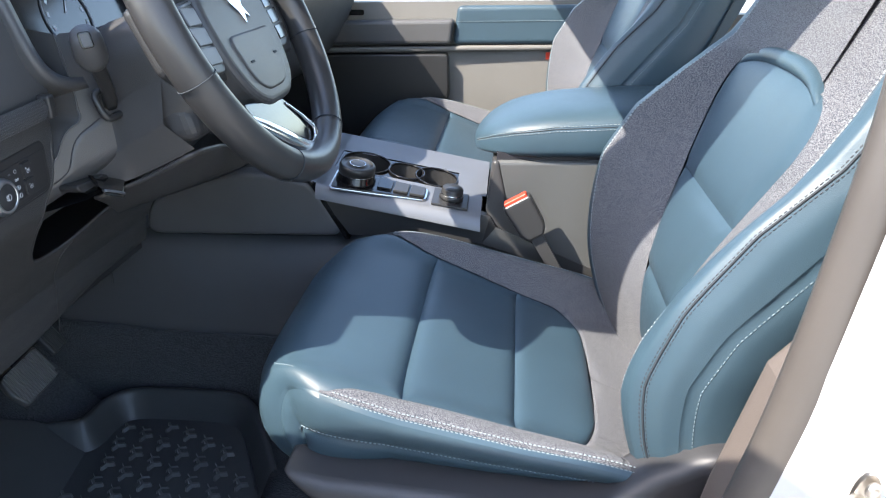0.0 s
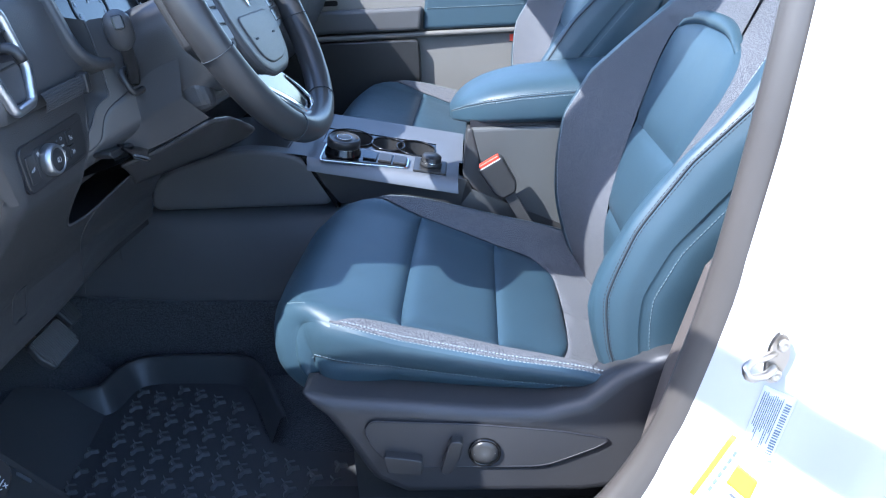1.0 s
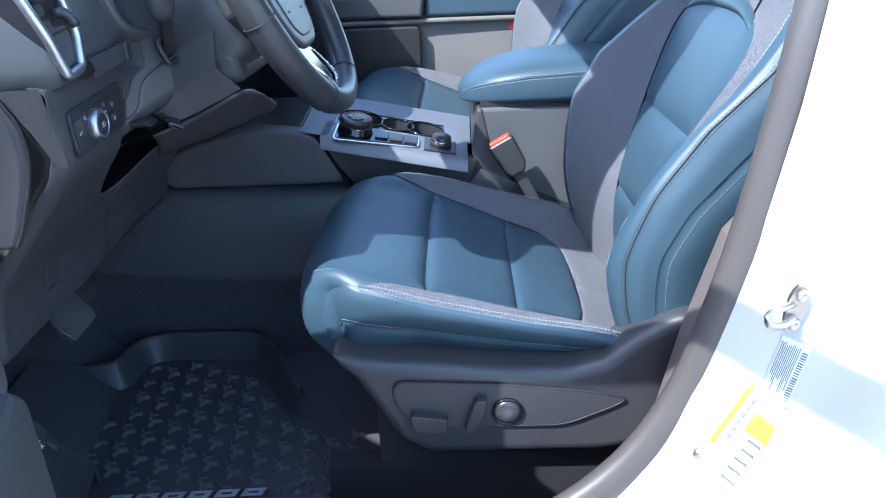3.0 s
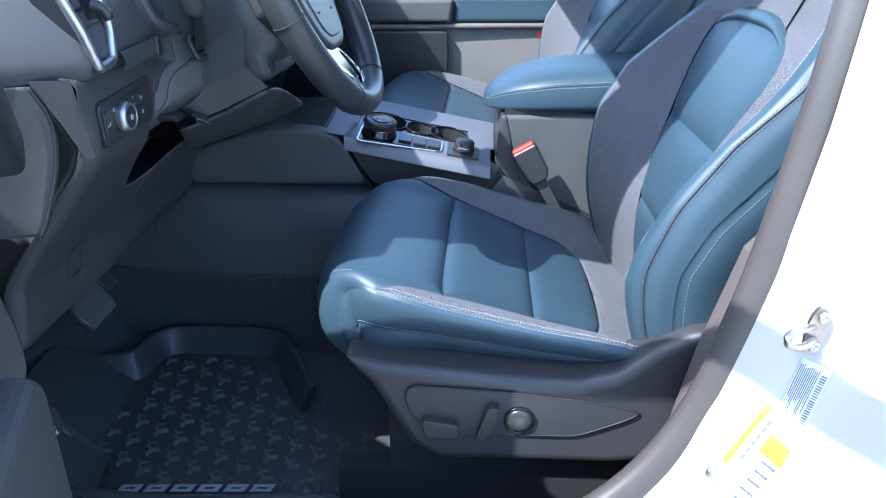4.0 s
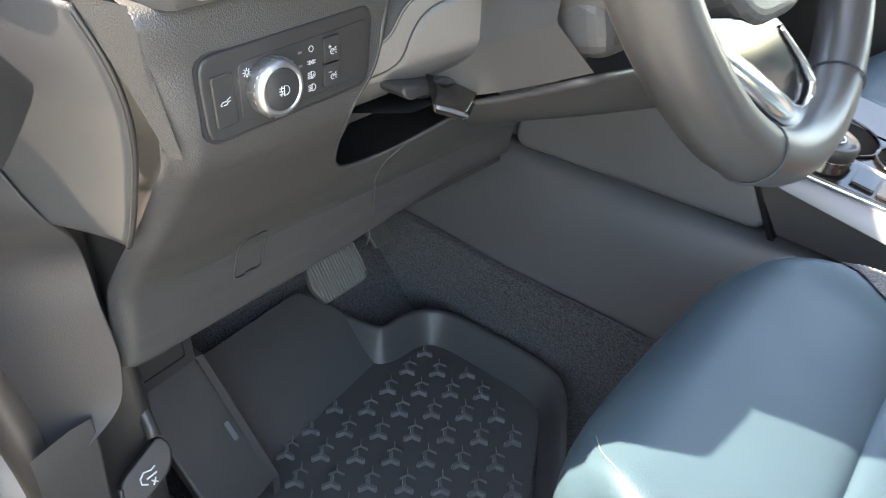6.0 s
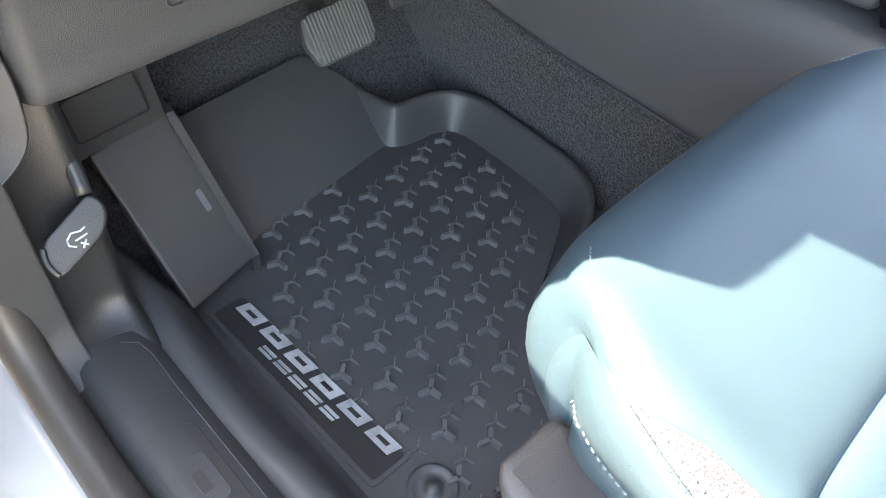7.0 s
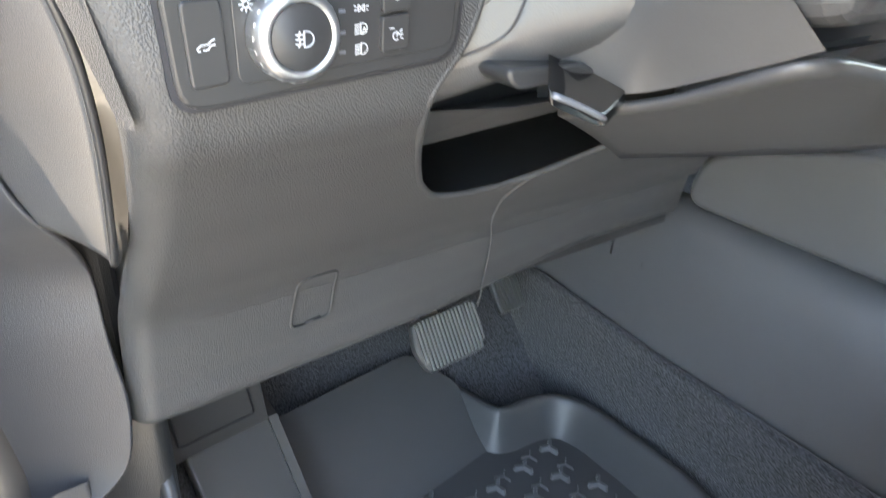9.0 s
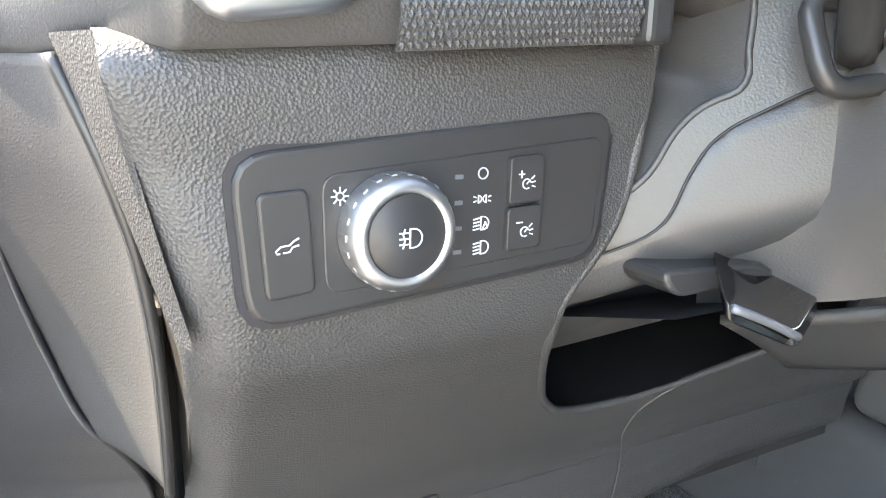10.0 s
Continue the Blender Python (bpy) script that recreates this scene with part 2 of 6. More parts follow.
R_NOSE = seat_r(-0.085)
R_END, R_B, R_A = seat_r(0.302), seat_r(0.194), seat_r(0.058)


NEAR_INSERT = [(R_END, 0.72), (R_B, 0.80), (R_A, 0.845), (0.57, 0.855), (0.61, 0.875), (0.64, 0.915), (0.66, 0.955), (0.70, 0.965), (1.0, 0.965)]
FAR_INSERT = [(R_END, 0.68), (R_B, 0.715), (R_A, 0.77), (0.57, 0.80), (0.61, 0.84), (0.64, 0.90), (0.66, 0.955), (0.70, 0.965), (1.0, 0.965)]


def insert_q(r, side=-1):
    """Half width of the leather middle, towards the door or the tunnel; it is rounded off at the rear."""
    if r <= R_END:
        return 0.0
    t = (r - R_END) / 0.09
    body = smooth_value(NEAR_INSERT if side < 0 else FAR_INSERT, r)
    return body * (1 - (1 - min(t, 1)) ** 3.2) ** (1 / 3.2)


BAND_Q = 0.962  # where the fabric band ends at the cushion's edge


def pad(r0, r1, puff):
    """A leather panel between two cross seams, slightly stuffed."""
    def f(u, v):
        r = r0 + (r1 - r0) * u
        e = min(u, 1 - u) * (r1 - r0) * 1.1
        d = min(e, (1 - abs(v)) * 0.2)
        return cushion(r, v * insert_q(r, v), puff * (1 - math.exp(-d / 0.012)) - 0.004)
    us = [0.5 - 0.5 * math.cos(math.pi * i / 27) for i in range(28)]
    vs = [math.sin(math.pi / 2 * t) for t in lin(-1, 1, 41)]
    return grid(f, us, vs)


def build_seat():
    seat = thing("car_seat", (0.2, YC, 0.47), "blue leather and grey fabric driver seat on black base", "car seat", "front seats")
    part("cushion_rear_panel", pad(R_END + 1e-4, R_B, 0.008), LEATHER, seat)
    part("cushion_middle_panel", pad(R_B, R_A, 0.008), LEATHER, seat)
    part("cushion_front_panel", pad(R_A, 0.99, 0.009), LEATHER, seat)
    part("cushion_core", grid(lambda r, q: cushion(r, q, -0.006), lin(0.0, 0.99, 60), lin(-0.97, 0.97, 30)), LEATHER_DARK, seat)
    # fabric band round the leather middle
    for side, name in ((-1, "cushion_bolster"), (1, "cushion_bolster")):
        def f(r, t, side=side):
            q = insert_q(r, side) + (BAND_Q - insert_q(r, side)) * t
            return cushion(r, side * q, 0.004 * (1 - math.exp(-min(t, 1 - t) / 0.08)) - 0.002)
        rs = lin(0.0, R_END - 0.001, 8) + [R_END + 0.09 * t**2 for t in lin(0.02, 1, 14)] + lin(R_END + 0.1, 0.672, 27)
        part(name, grid(f, rs, lin(0, 1, 14)), FABRIC, seat, "grey woven fabric bolster")
        def roll(r, t, side=side):
            q = BAND_Q + (0.985 - BAND_Q) * t
            return cushion(r, side * q, 0.004 * (1 - math.exp(-t / 0.15)) * (1 - t) - 0.002)
        part("cushion_roll", grid(roll, rs, lin(0, 1, 8)), LEATHER, seat)
    # leather side walls with their lower seam
    WALL = [(0.0, 0.0), (0.05, 0.004), (0.12, 0.007), (0.22, 0.0085), (0.35, 0.008), (0.42, 0.0068), (0.465, 0.003), (0.50, 0.006), (0.62, 0.007), (0.8, 0.005), (1.0, 0.0)]
    for side in (-1, 1):
        def f(r, k, side=side):
            t, out = WALL[k]
            return side_wall(r, side, t, out)
        part("cushion_side", grid(f, lin(0.02, 0.92, 70), range(len(WALL))), LEATHER, seat)
    # corner leather that closes the front beside the middle panel
    for side in (-1, 1):
        def f(r, t, side=side):
            q = insert_q(r, side) + (0.985 - insert_q(r, side)) * t
            return cushion(r, side * q, -0.003)
        part("cushion_corner", grid(f, lin(0.645, 0.99, 26), lin(0, 1, 8)), LEATHER, seat)
    # seams and stitching
    for side in (-1, 1):
        line = curve([cushion(seat_r(x), side * abs(y - YC) / HW / (1 - 0.2 * max(0, (seat_r(x) - R_WIDE) / (R_TIP - R_WIDE)) ** 2 * 0.7), 0.0045) for x, y in ((-0.113, 0.835), (-0.104, 0.812), (-0.092, 0.797), (-0.078, 0.785))], 50)
        part("corner_stitching", stitches(line, lambda k: (-0.7, 0, 0.7), w=0.0005), THREAD_BLUE, seat, "blue thread")
    bm = stitches([cushion(r, -BAND_Q + 0.012, 0.0022) for r in lin(0.04, 0.655, 200)], lambda k: (0.2, -0.3, 1))
    part("near_stitching", bm, THREAD, seat, "pale blue thread")
    bm = stitches([cushion(r, -BAND_Q - 0.012, 0.0016) for r in lin(0.04, 0.665, 200)], lambda k: (0, -0.4, 0.9))
    part("near_stitching", bm, THREAD, seat, "pale blue thread")
    bm = stitches([cushion(r, BAND_Q - 0.014, 0.002) for r in lin(0.04, 0.655, 200)], lambda k: (0.2, 0.3, 1))
    part("far_stitching", bm, THREAD, seat, "pale blue thread")
    bm = stitches([side_wall(r, -1, 0.43, 0.0072) for r in lin(0.06, 0.8, 240)], lambda k: (0, -1, 0.1), w=0.0006)
    part("side_stitching", bm, THREAD_BLUE, seat, "blue thread")
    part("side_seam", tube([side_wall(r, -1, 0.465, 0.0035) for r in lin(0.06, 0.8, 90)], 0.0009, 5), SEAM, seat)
    return seat


BACK_LINE = curve([(0.395, 0.66), (0.388, 0.72), (0.378, 0.79), (0.38, 0.86), (0.398, 0.93), (0.426, 1.0), (0.488, 1.14), (0.55, 1.28), (0.60, 1.39)], 60)


def back_at(u):
    k = min(max(u, 0), 1) * (len(BACK_LINE) - 1)
    i = min(int(k), len(BACK_LINE) - 2)
    a, b = BACK_LINE[i], BACK_LINE[i + 1]
    d = (b - a).normalized()
    return a.lerp(b, k - i), Vector((-d.y, d.x))


def back_u(z):
    for i in range(len(BACK_LINE) - 1):
        if BACK_LINE[i].y <= z <= BACK_LINE[i + 1].y:
            return (i + (z - BACK_LINE[i].y) / (BACK_LINE[i + 1].y - BACK_LINE[i].y)) / (len(BACK_LINE) - 1)
    return 1.0


CREST = {-1: [(0.70, 0.03), (0.76, 0.05), (0.84, 0.066), (0.89, 0.058), (0.99, 0.031), (1.07, 0.0), (1.157, -0.012), (1.25, -0.02), (1.4, -0.03)],
         1: [(0.70, 0.035), (0.775, 0.05), (0.887, 0.078), (0.964, 0.098), (1.038, 0.085), (1.107, 0.05), (1.173, 0.012), (1.4, -0.01)]}
DOUBLE = {-1: [(0.70, 0.02), (0.79, 0.042), (0.86, 0.052), (0.94, 0.044), (1.03, 0.022), (1.11, -0.012), (1.2, -0.03), (1.4, -0.05)],
          1: [(0.70, 0.02), (0.79, 0.042), (0.9, 0.06), (0.97, 0.065), (1.04, 0.055), (1.11, 0.02), (1.2, -0.02), (1.4, -0.05)]}
PIPING = [(0.70, -0.01), (0.79, 0.008), (0.87, 0.012), (0.935, 0.0), (1.02, -0.03), (1.11, -0.06), (1.4, -0.08)]
WIDE = [(0.66, 0.93), (0.76, 0.97), (0.9, 1.0), (1.15, 0.98), (1.25, 0.92), (1.32, 0.8), (1.39, 0.6)]
BACK_INSERT = [(p.y, p.x) for p in curve([(0.070, 0.74), (0.073, 0.82), (0.086, 0.88), (0.128, 1.0), (0.153, 1.06), (0.166, 1.10), (0.165, 1.127), (0.15, 1.148), (0.118, 1.159), (0.07, 1.163), (0.0, 1.1635)], 60)]


def back(u, v, w):
    """A point of the backrest: v metres across, w metres out of its middle plane."""
    p, out = back_at(u)
    return Vector((p.x + out.x * w, YC + v, p.y + out.y * w))


def back_side(u, k, side):
    """Across half the backrest: k is 0 at the leather middle's edge, 1 at the crest seam, 2 at the double seam, 3 at the piping, 4 at the rear."""
    z = back_at(u)[0].y
    wd, vi = smooth_value(WIDE, z), smooth_value(BACK_INSERT, z)
    c, d, p = smooth_value(CREST[side], z), smooth_value(DOUBLE[side], z), smooth_value(PIPING, z)
    key = [(0, vi, 0.0), (0.35, vi + 0.4 * (0.2 * wd - vi), 0.3 * c), (0.75, vi + 0.83 * (0.2 * wd - vi), 0.82 * c), (1, 0.2 * wd, c),
           (1.3, 0.216 * wd, 0.7 * c + 0.3 * d + 0.009), (1.7, 0.232 * wd, 0.3 * c + 0.7 * d + 0.009), (2, 0.24 * wd, d), (2.5, 0.25 * wd, 0.55 * d + 0.45 * p), (3, 0.252 * wd, p),
           (3.08, 0.249 * wd, p - 0.006), (3.2, 0.253 * wd, p - 0.012), (3.6, 0.25 * wd, p - 0.05), (4, 0.235 * wd, p - 0.09)]
    ks = [a for a, *_ in key]
    return float(np.interp(k, ks, [a[1] for a in key])), float(np.interp(k, ks, [a[2] for a in key]))


def build_back(seat):
    us = lin(0.0, 1.0, 70)
    U_TOP = back_u(1.163)
    for side in (-1, 1):
        def f(u, k, side=side):
            v, w = back_side(u, k, side)
            return back(u, side * v, w)
        part("back_fabric", grid(f, us, lin(0, 1, 14)), FABRIC, seat, "grey woven fabric bolster")
        part("back_bolster", grid(f, us, lin(1, 2, 12)), LEATHER, seat)
        part("back_side", grid(f, us, lin(2, 3, 8)), LEATHER, seat)
        part("back_side_panel", grid(f, us, [3, 3.08, 3.2, 3.4, 3.6, 3.8, 4]), LEATHER, seat)
        for k, mat, span in ((0.985, THREAD, (0.05, 0.9)), (1.925, THREAD_DARK, (0.12, 0.9)), (2.08, THREAD_DARK, (0.12, 0.9)), (3.22, THREAD_BLUE, (0.14, 0.8))):
            line = [f(u, k) for u in lin(*span, 160)]
            nrm = [(-0.8, 0, 0.4), (-0.7, side * 0.6, 0.2), (-0.3, side, 0.1), (0, side, 0)][min(int(k), 3)]
            part("back_stitching", stitches(line, lambda i, n=nrm: n, length=0.004, gap=0.0017, w=0.0006), mat, seat)
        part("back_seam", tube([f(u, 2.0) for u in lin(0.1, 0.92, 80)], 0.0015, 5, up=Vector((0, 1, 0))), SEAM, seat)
    # leather middle in three pads
    ZS = [(0.745, 0.868), (0.868, 1.003), (1.003, 1.163)]
    for z0, z1 in ZS:
        u0, u1 = back_u(z0), back_u(z1)
        def f(u, t, u0=u0, u1=u1):
            uu = u0 + (u1 - u0) * u
            wd = smooth_value(BACK_INSERT, back_at(uu)[0].y)
            d = min(min(u, 1 - u) * 0.13, (1 - abs(t)) * 0.15)
            return back(uu, t * wd, 0.008 * (1 - math.exp(-d / 0.012)) - 0.003)
        part("back_pad", grid(f, lin(0, 1, 20), lin(-1, 1, 25)), LEATHER, seat)
    # padded leather hoop round the top of the middle
    def hoop(i, k):
        a = math.pi * (i / 47 - 0.5) * 0.70
        v, z = 0.168 * math.copysign(abs(math.sin(a)) ** 0.75, math.sin(a)), 1.062 + 0.108 * math.copysign(abs(math.cos(a)) ** 0.6, math.cos(a))
        t, h = [(-1.0, -0.004), (-0.9, 0.002), (-0.5, 0.005), (0.0, 0.0055), (0.5, 0.005), (0.9, 0.002), (1.0, -0.004)][k]
        w = 0.010 * max(0.02, math.cos(a * 1.41))
        return back(back_u(z + t * w * abs(math.cos(a)) ** 0.5), v * (1 + t * w / 0.17), h * min(1.0, w / 0.005) - 0.003 * (1 - min(1.0, w / 0.005)))
    part("back_hoop", grid(hoop, range(48), range(7)), LEATHER, seat, "padded leather hoop")
    # fabric above and below the pads, rear shell
    part("back_top_fabric", grid(lambda u, t: back(u, t * smooth_value(BACK_INSERT, 1.16) * 1.0, -0.003), lin(U_TOP - 0.02, 1, 12), lin(-1, 1, 5)), FABRIC, seat)
    part("back_shell", grid(lambda u, t: back(u, t * 0.25 * smooth_value(WIDE, back_at(u)[0].y), -0.13 - 0.03 * (1 - t * t)), us, lin(-1, 1, 12)), PLASTIC_FINE, seat)
    return seat


def build_base(seat):
    # plastic shield along the door side and the matching inner one
    shield = [(-0.078, 0.752), (-0.02, 0.741), (0.06, 0.735), (0.17, 0.724), (0.25, 0.722), (0.30, 0.735), (0.345, 0.775), (0.40, 0.805), (0.47, 0.80), (0.47, 0.66), (0.40, 0.60), (0.30, 0.585), (0.06, 0.585), (0.015, 0.61), (-0.012, 0.665), (-0.038, 0.712)]
    for y0, d, edge in ((0.712, 0.075, 0.026), (1.215, 0.04, 0.016)):
        ob = part("seat_shield", slab([(x, y0, z) for x, z in shield], (0, d, 0)), SHIELD, seat, "black plastic side shield", smooth=False)
        ob.data.polygons.foreach_set('use_smooth', [True] * len(ob.data.polygons))
        bevel(sharp(ob, 60), edge, 6)
    part("seat_frame", box((-0.02, 0.77, 0.53), (0.42, 1.21, 0.64)), PLASTIC_SMOOTH, seat, smooth=False)
    for y in (0.775, 1.195):
        part("seat_rail", box((-0.10, y - 0.02, 0.44), (0.45, y + 0.02, 0.53)), PLASTIC_SMOOTH, seat, smooth=False)


def build_controls(seat):
    """Raised control panel with its switches, on the door side."""
    y = 0.711
    out = [(0.022, 0.713), (0.16, 0.706), (0.27, 0.694), (0.335, 0.680), (0.318, 0.668), (0.25, 0.638), (0.05, 0.638), (0.022, 0.665), (0.012, 0.70)]
    pan = part("control_panel", slab(rounded([(x, y, z) for x, z in out], 0.02, 5), (0, -0.004, 0)), SHIELD, seat, "raised control panel", False)
    bevel(pan, 0.002)
    part("panel_edge", tube([Vector((p.x, y - 0.003, p.z)) for p in rounded([(x, y, z) for x, z in out], 0.02, 5)], 0.0016, 6, True, up=Vector((0, 1, 0))), INK, seat)
    bevel(part("slide_switch", slab(rounded([(x, y - 0.003, z) for x, z in [(0.036, 0.668), (0.088, 0.660), (0.086, 0.636), (0.04, 0.640)]], 0.006), (0, -0.016, 0)), PLASTIC_SMOOTH, seat, "seat slide switch", False), 0.005)
    bevel(part("recline_switch", slab(rounded([(x, y - 0.003, z) for x, z in [(0.110, 0.640), (0.126, 0.690), (0.143, 0.690), (0.138, 0.664), (0.124, 0.636)]], 0.006), (0, -0.016, 0)), PLASTIC_SMOOTH, seat, "backrest recline switch", False), 0.005)
    part("lumbar_ring", turned([(0.0215, 0), (0.0215, 0.005), (0.019, 0.006), (0.0185, 0.003)], (0.170, y - 0.003, 0.664), (0, -1, 0), 36), GLOSS, seat, "gloss ring")
    part("lumbar_pad", turned([(0.0185, 0.002), (0.018, 0.006), (0.012, 0.008), (0.0, 0.0075)], (0.170, y - 0.003, 0.664), (0, -1, 0), 32), PLASTIC_SMOOTH, seat, "round lumbar switch")
    for dx in (-0.011, 0.011):
        part("lumbar_mark", slab([(0.170 + dx - 0.003, y - 0.0095, 0.663), (0.170 + dx + 0.003, y - 0.0095, 0.6645), (0.170 + dx + 0.003, y - 0.0095, 0.6655), (0.170 + dx - 0.003, y - 0.0095, 0.664)], (0, -0.001, 0)), MARK, seat, smooth=False)


driver_seat = build_seat()
build_back(driver_seat)
build_base(driver_seat)
passenger_seat = copy_thing(driver_seat, Matrix.Translation((0.155, YC + 0.775, 0.545)))
build_controls(driver_seat)
tagged(passenger_seat, "blue leather and grey fabric passenger seat beside console", "car seat")


# ---- the car's shell and the ground ----
def structure(name, bm, mat, label="", smooth=False):
    return tagged(part(name, bm, mat, None, label, smooth), label, "", "", "structure")


structure("ground", slab([(-400, -400, -0.02), (400, -400, -0.02), (400, 400, -0.02), (-400, 400, -0.02)], (0, 0, 0.02)), CONCRETE, "pale concrete parking ground")
structure("floor", box((-0.95, 0.66, 0.40), (1.6, 2.12, 0.435)), CARPET, "black carpeted car floor")
ob = structure("toe_board", slab([(-0.62, 0.66, 0.43), (-0.98, 0.66, 0.80), (-1.0, 0.66, 0.80), (-1.0, 0.66, 0.40), (-0.62, 0.66, 0.40)], (0, 1.46, 0)), CARPET, "black carpeted toe board under the dashboard")
structure("bulkhead", box((-1.03, 0.60, 0.40), (-1.0, 2.14, 1.08)), PLASTIC_SMOOTH, "black bulkhead behind the dashboard")

# roof with curved side rails, rear wall
def roof_point(x, t):
    y = 1.40 + t * smooth_value([(-0.1, 0.69), (0.0, 0.69), (0.22, 0.655), (0.5, 0.64), (1.9, 0.63)], x)
    return Vector((x, y, 1.60 + 0.035 * (1 - t**4) - 0.05 * max(0, 0.10 - x) / 0.2 - 0.06 * max(0, x - 1.2)))


structure("roof", grid(roof_point, lin(-0.035, 1.9, 30), lin(-1, 1, 24)), HEADLINER, "pale cloth headliner under the roof", True)
thick(bpy.data.objects["roof"], 0.05, 1)
for y0, name in ((0.735, "pillar_driver_front"), (2.065, "pillar_passenger_front")):
    s = 1 if y0 > 1.4 else -1
    pts = [(0.12, 1.40 + s * 0.61, 1.61), (0.0, 1.40 + s * 0.625, 1.595), (-0.10, 1.40 + s * 0.635, 1.56), (-0.20, 1.40 + s * 0.65, 1.495), (-0.28, 1.40 + s * 0.665, 1.41), (-0.42, 1.40 + s * 0.705, 1.30), (-0.62, 1.40 + s * 0.755, 1.18), (-0.80, 1.40 + s * 0.80, 1.08)]
    structure(name, tube(curve(pts, 14), 0.06, 14, squash=0.5, radii=lin(0.072, 0.072, 14)), PLASTIC_SOFT, "dark trimmed windscreen pillar", True)
structure("cowl", slab([(-0.72, 0.62, 1.10), (-1.6, 0.55, 1.06), (-1.6, 2.25, 1.06), (-0.72, 2.18, 1.10)], (0, 0, -0.03)), WHITE, "white bonnet ahead of the windscreen")
structure("wall_rear", box((1.88, 0.66, 0.43), (1.92, 2.14, 1.60)), DOORGREY, "grey rear inner panel")

# passenger side above and beside the door
for x, name in ((0.58, "pillar_passenger_middle"), (1.25, "pillar_passenger_rear")):
    structure(name, box((x, 2.08, 0.45), (x + 0.14, 2.15, 1.60)), HEADLINER, "pale trimmed pillar on the passenger side")
structure("wall_passenger_rear", box((0.72, 2.09, 0.43), (1.9, 2.15, 1.12)), DOORGREY, "grey rear door panel on the passenger side")

# ---- driver's sill and door opening ----
def sill_point(x, t):
    prof = [(0.572, 0.50), (0.588, 0.522), (0.596, 0.534), (0.606, 0.537), (0.655, 0.534), (0.668, 0.524), (0.676, 0.47), (0.68, 0.43)]
    y, z = prof[t]
    up = 0.05 * max(0.0, (x - 0.12) / 0.25) ** 2 if x > 0.12 else 0.0
    return Vector((x, y, z + (min(up, 0.12) if z > 0.45 else 0)))


sill = thing("sill_trim", (-0.2, 0.6, 0.43), "black plastic door sill trim with scuff plate", "sill trim", kind="structure")
part("sill_cover", grid(sill_point, lin(-0.50, 0.45, 42), range(8)), PLASTIC_FINE, sill)
plate = bevel(part("scuff_plate", slab(rounded([(-0.335, 0.598, 0.531), (-0.335, 0.648, 0.531), (0.10, 0.648, 0.531), (0.10, 0.598, 0.531)], 0.012), (0, 0, 0.004)), PLASTIC_SMOOTH, sill, "smooth black scuff plate", False), 0.001, 2)
for i in range(5):
    x = -0.30 + i * 0.07
    part("plate_mark", slab(rounded([(x, 0.608, 0.5352), (x, 0.638, 0.5352), (x + 0.05, 0.638, 0.5352), (x + 0.05, 0.608, 0.5352)], 0.006), (0, 0, 0.0015)), PLASTIC_FINE, plate, smooth=False)
for i in range(5):
    x = -0.285 + i * 0.07
    part("plate_mark", slab(rounded([(x, 0.618, 0.5366), (x, 0.628, 0.5366), (x + 0.022, 0.628, 0.5366), (x + 0.022, 0.618, 0.5366)], 0.003), (0, 0, 0.0008)), PLASTIC_SMOOTH, plate, smooth=False)

# rubber seal round the opening: along the sill, round the rear corner and up the middle pillar
SEAL_LINE = curve([(-0.60, 0.535, 1.12), (-0.570, 0.545, 0.95), (-0.525, 0.562, 0.78), (-0.503, 0.573, 0.68), (-0.492, 0.571, 0.605), (-0.462, 0.568, 0.555), (-0.41, 0.567, 0.534), (-0.2, 0.567, 0.528), (0.08, 0.568, 0.545), (0.22, 0.578, 0.595), (0.31, 0.59, 0.665), (0.368, 0.60, 0.75), (0.41, 0.605, 0.88), (0.445, 0.612, 1.05), (0.47, 0.62, 1.22), (0.50, 0.66, 1.45), (0.50, 0.70, 1.56)], 90)
structure("door_seal", tube(SEAL_LINE, 0.024, 12, squash=0.8, up=Vector((0, 1, 0.2))), SEAL, "grey-brown rubber door seal round the opening", True)
ob = structure("pillar_trim_lower", slab([(0.35, 0.70, 0.60), (0.39, 0.70, 0.80), (0.43, 0.71, 0.93), (0.455, 0.71, 0.96), (0.60, 0.73, 0.96), (0.60, 0.73, 0.45), (0.35, 0.70, 0.45)], (0, -0.07, 0)), BROWN, "grey-brown lower pillar trim panel")
bevel(ob, 0.012)
ob = structure("pillar_trim_upper", slab([(0.455, 0.70, 0.90), (0.53, 0.76, 1.56), (0.62, 0.76, 1.56), (0.60, 0.70, 0.90)], (0, -0.05, 0)), BROWN, "grey-brown upper pillar trim panel")
bevel(ob, 0.012)


structure("wall_hinge_pillar", grid(lambda z, t: Vector(([-0.515, -0.53, -0.55, -0.60, -1.0][t] - 0.1 * max(0.0, z - 0.8), [0.565, 0.552, 0.545, 0.54, 0.54][t], z)), lin(0.35, 1.12, 10), range(5)), WHITE, "white painted hinge pillar", True)


structure("wall_fender", slab([(-0.84, 0.47, 0.25), (-0.84, 0.45, 1.06), (-1.7, 0.45, 1.04), (-1.7, 0.47, 0.25)], (0, 0.08, 0)), WHITE, "white front wing ahead of the door")


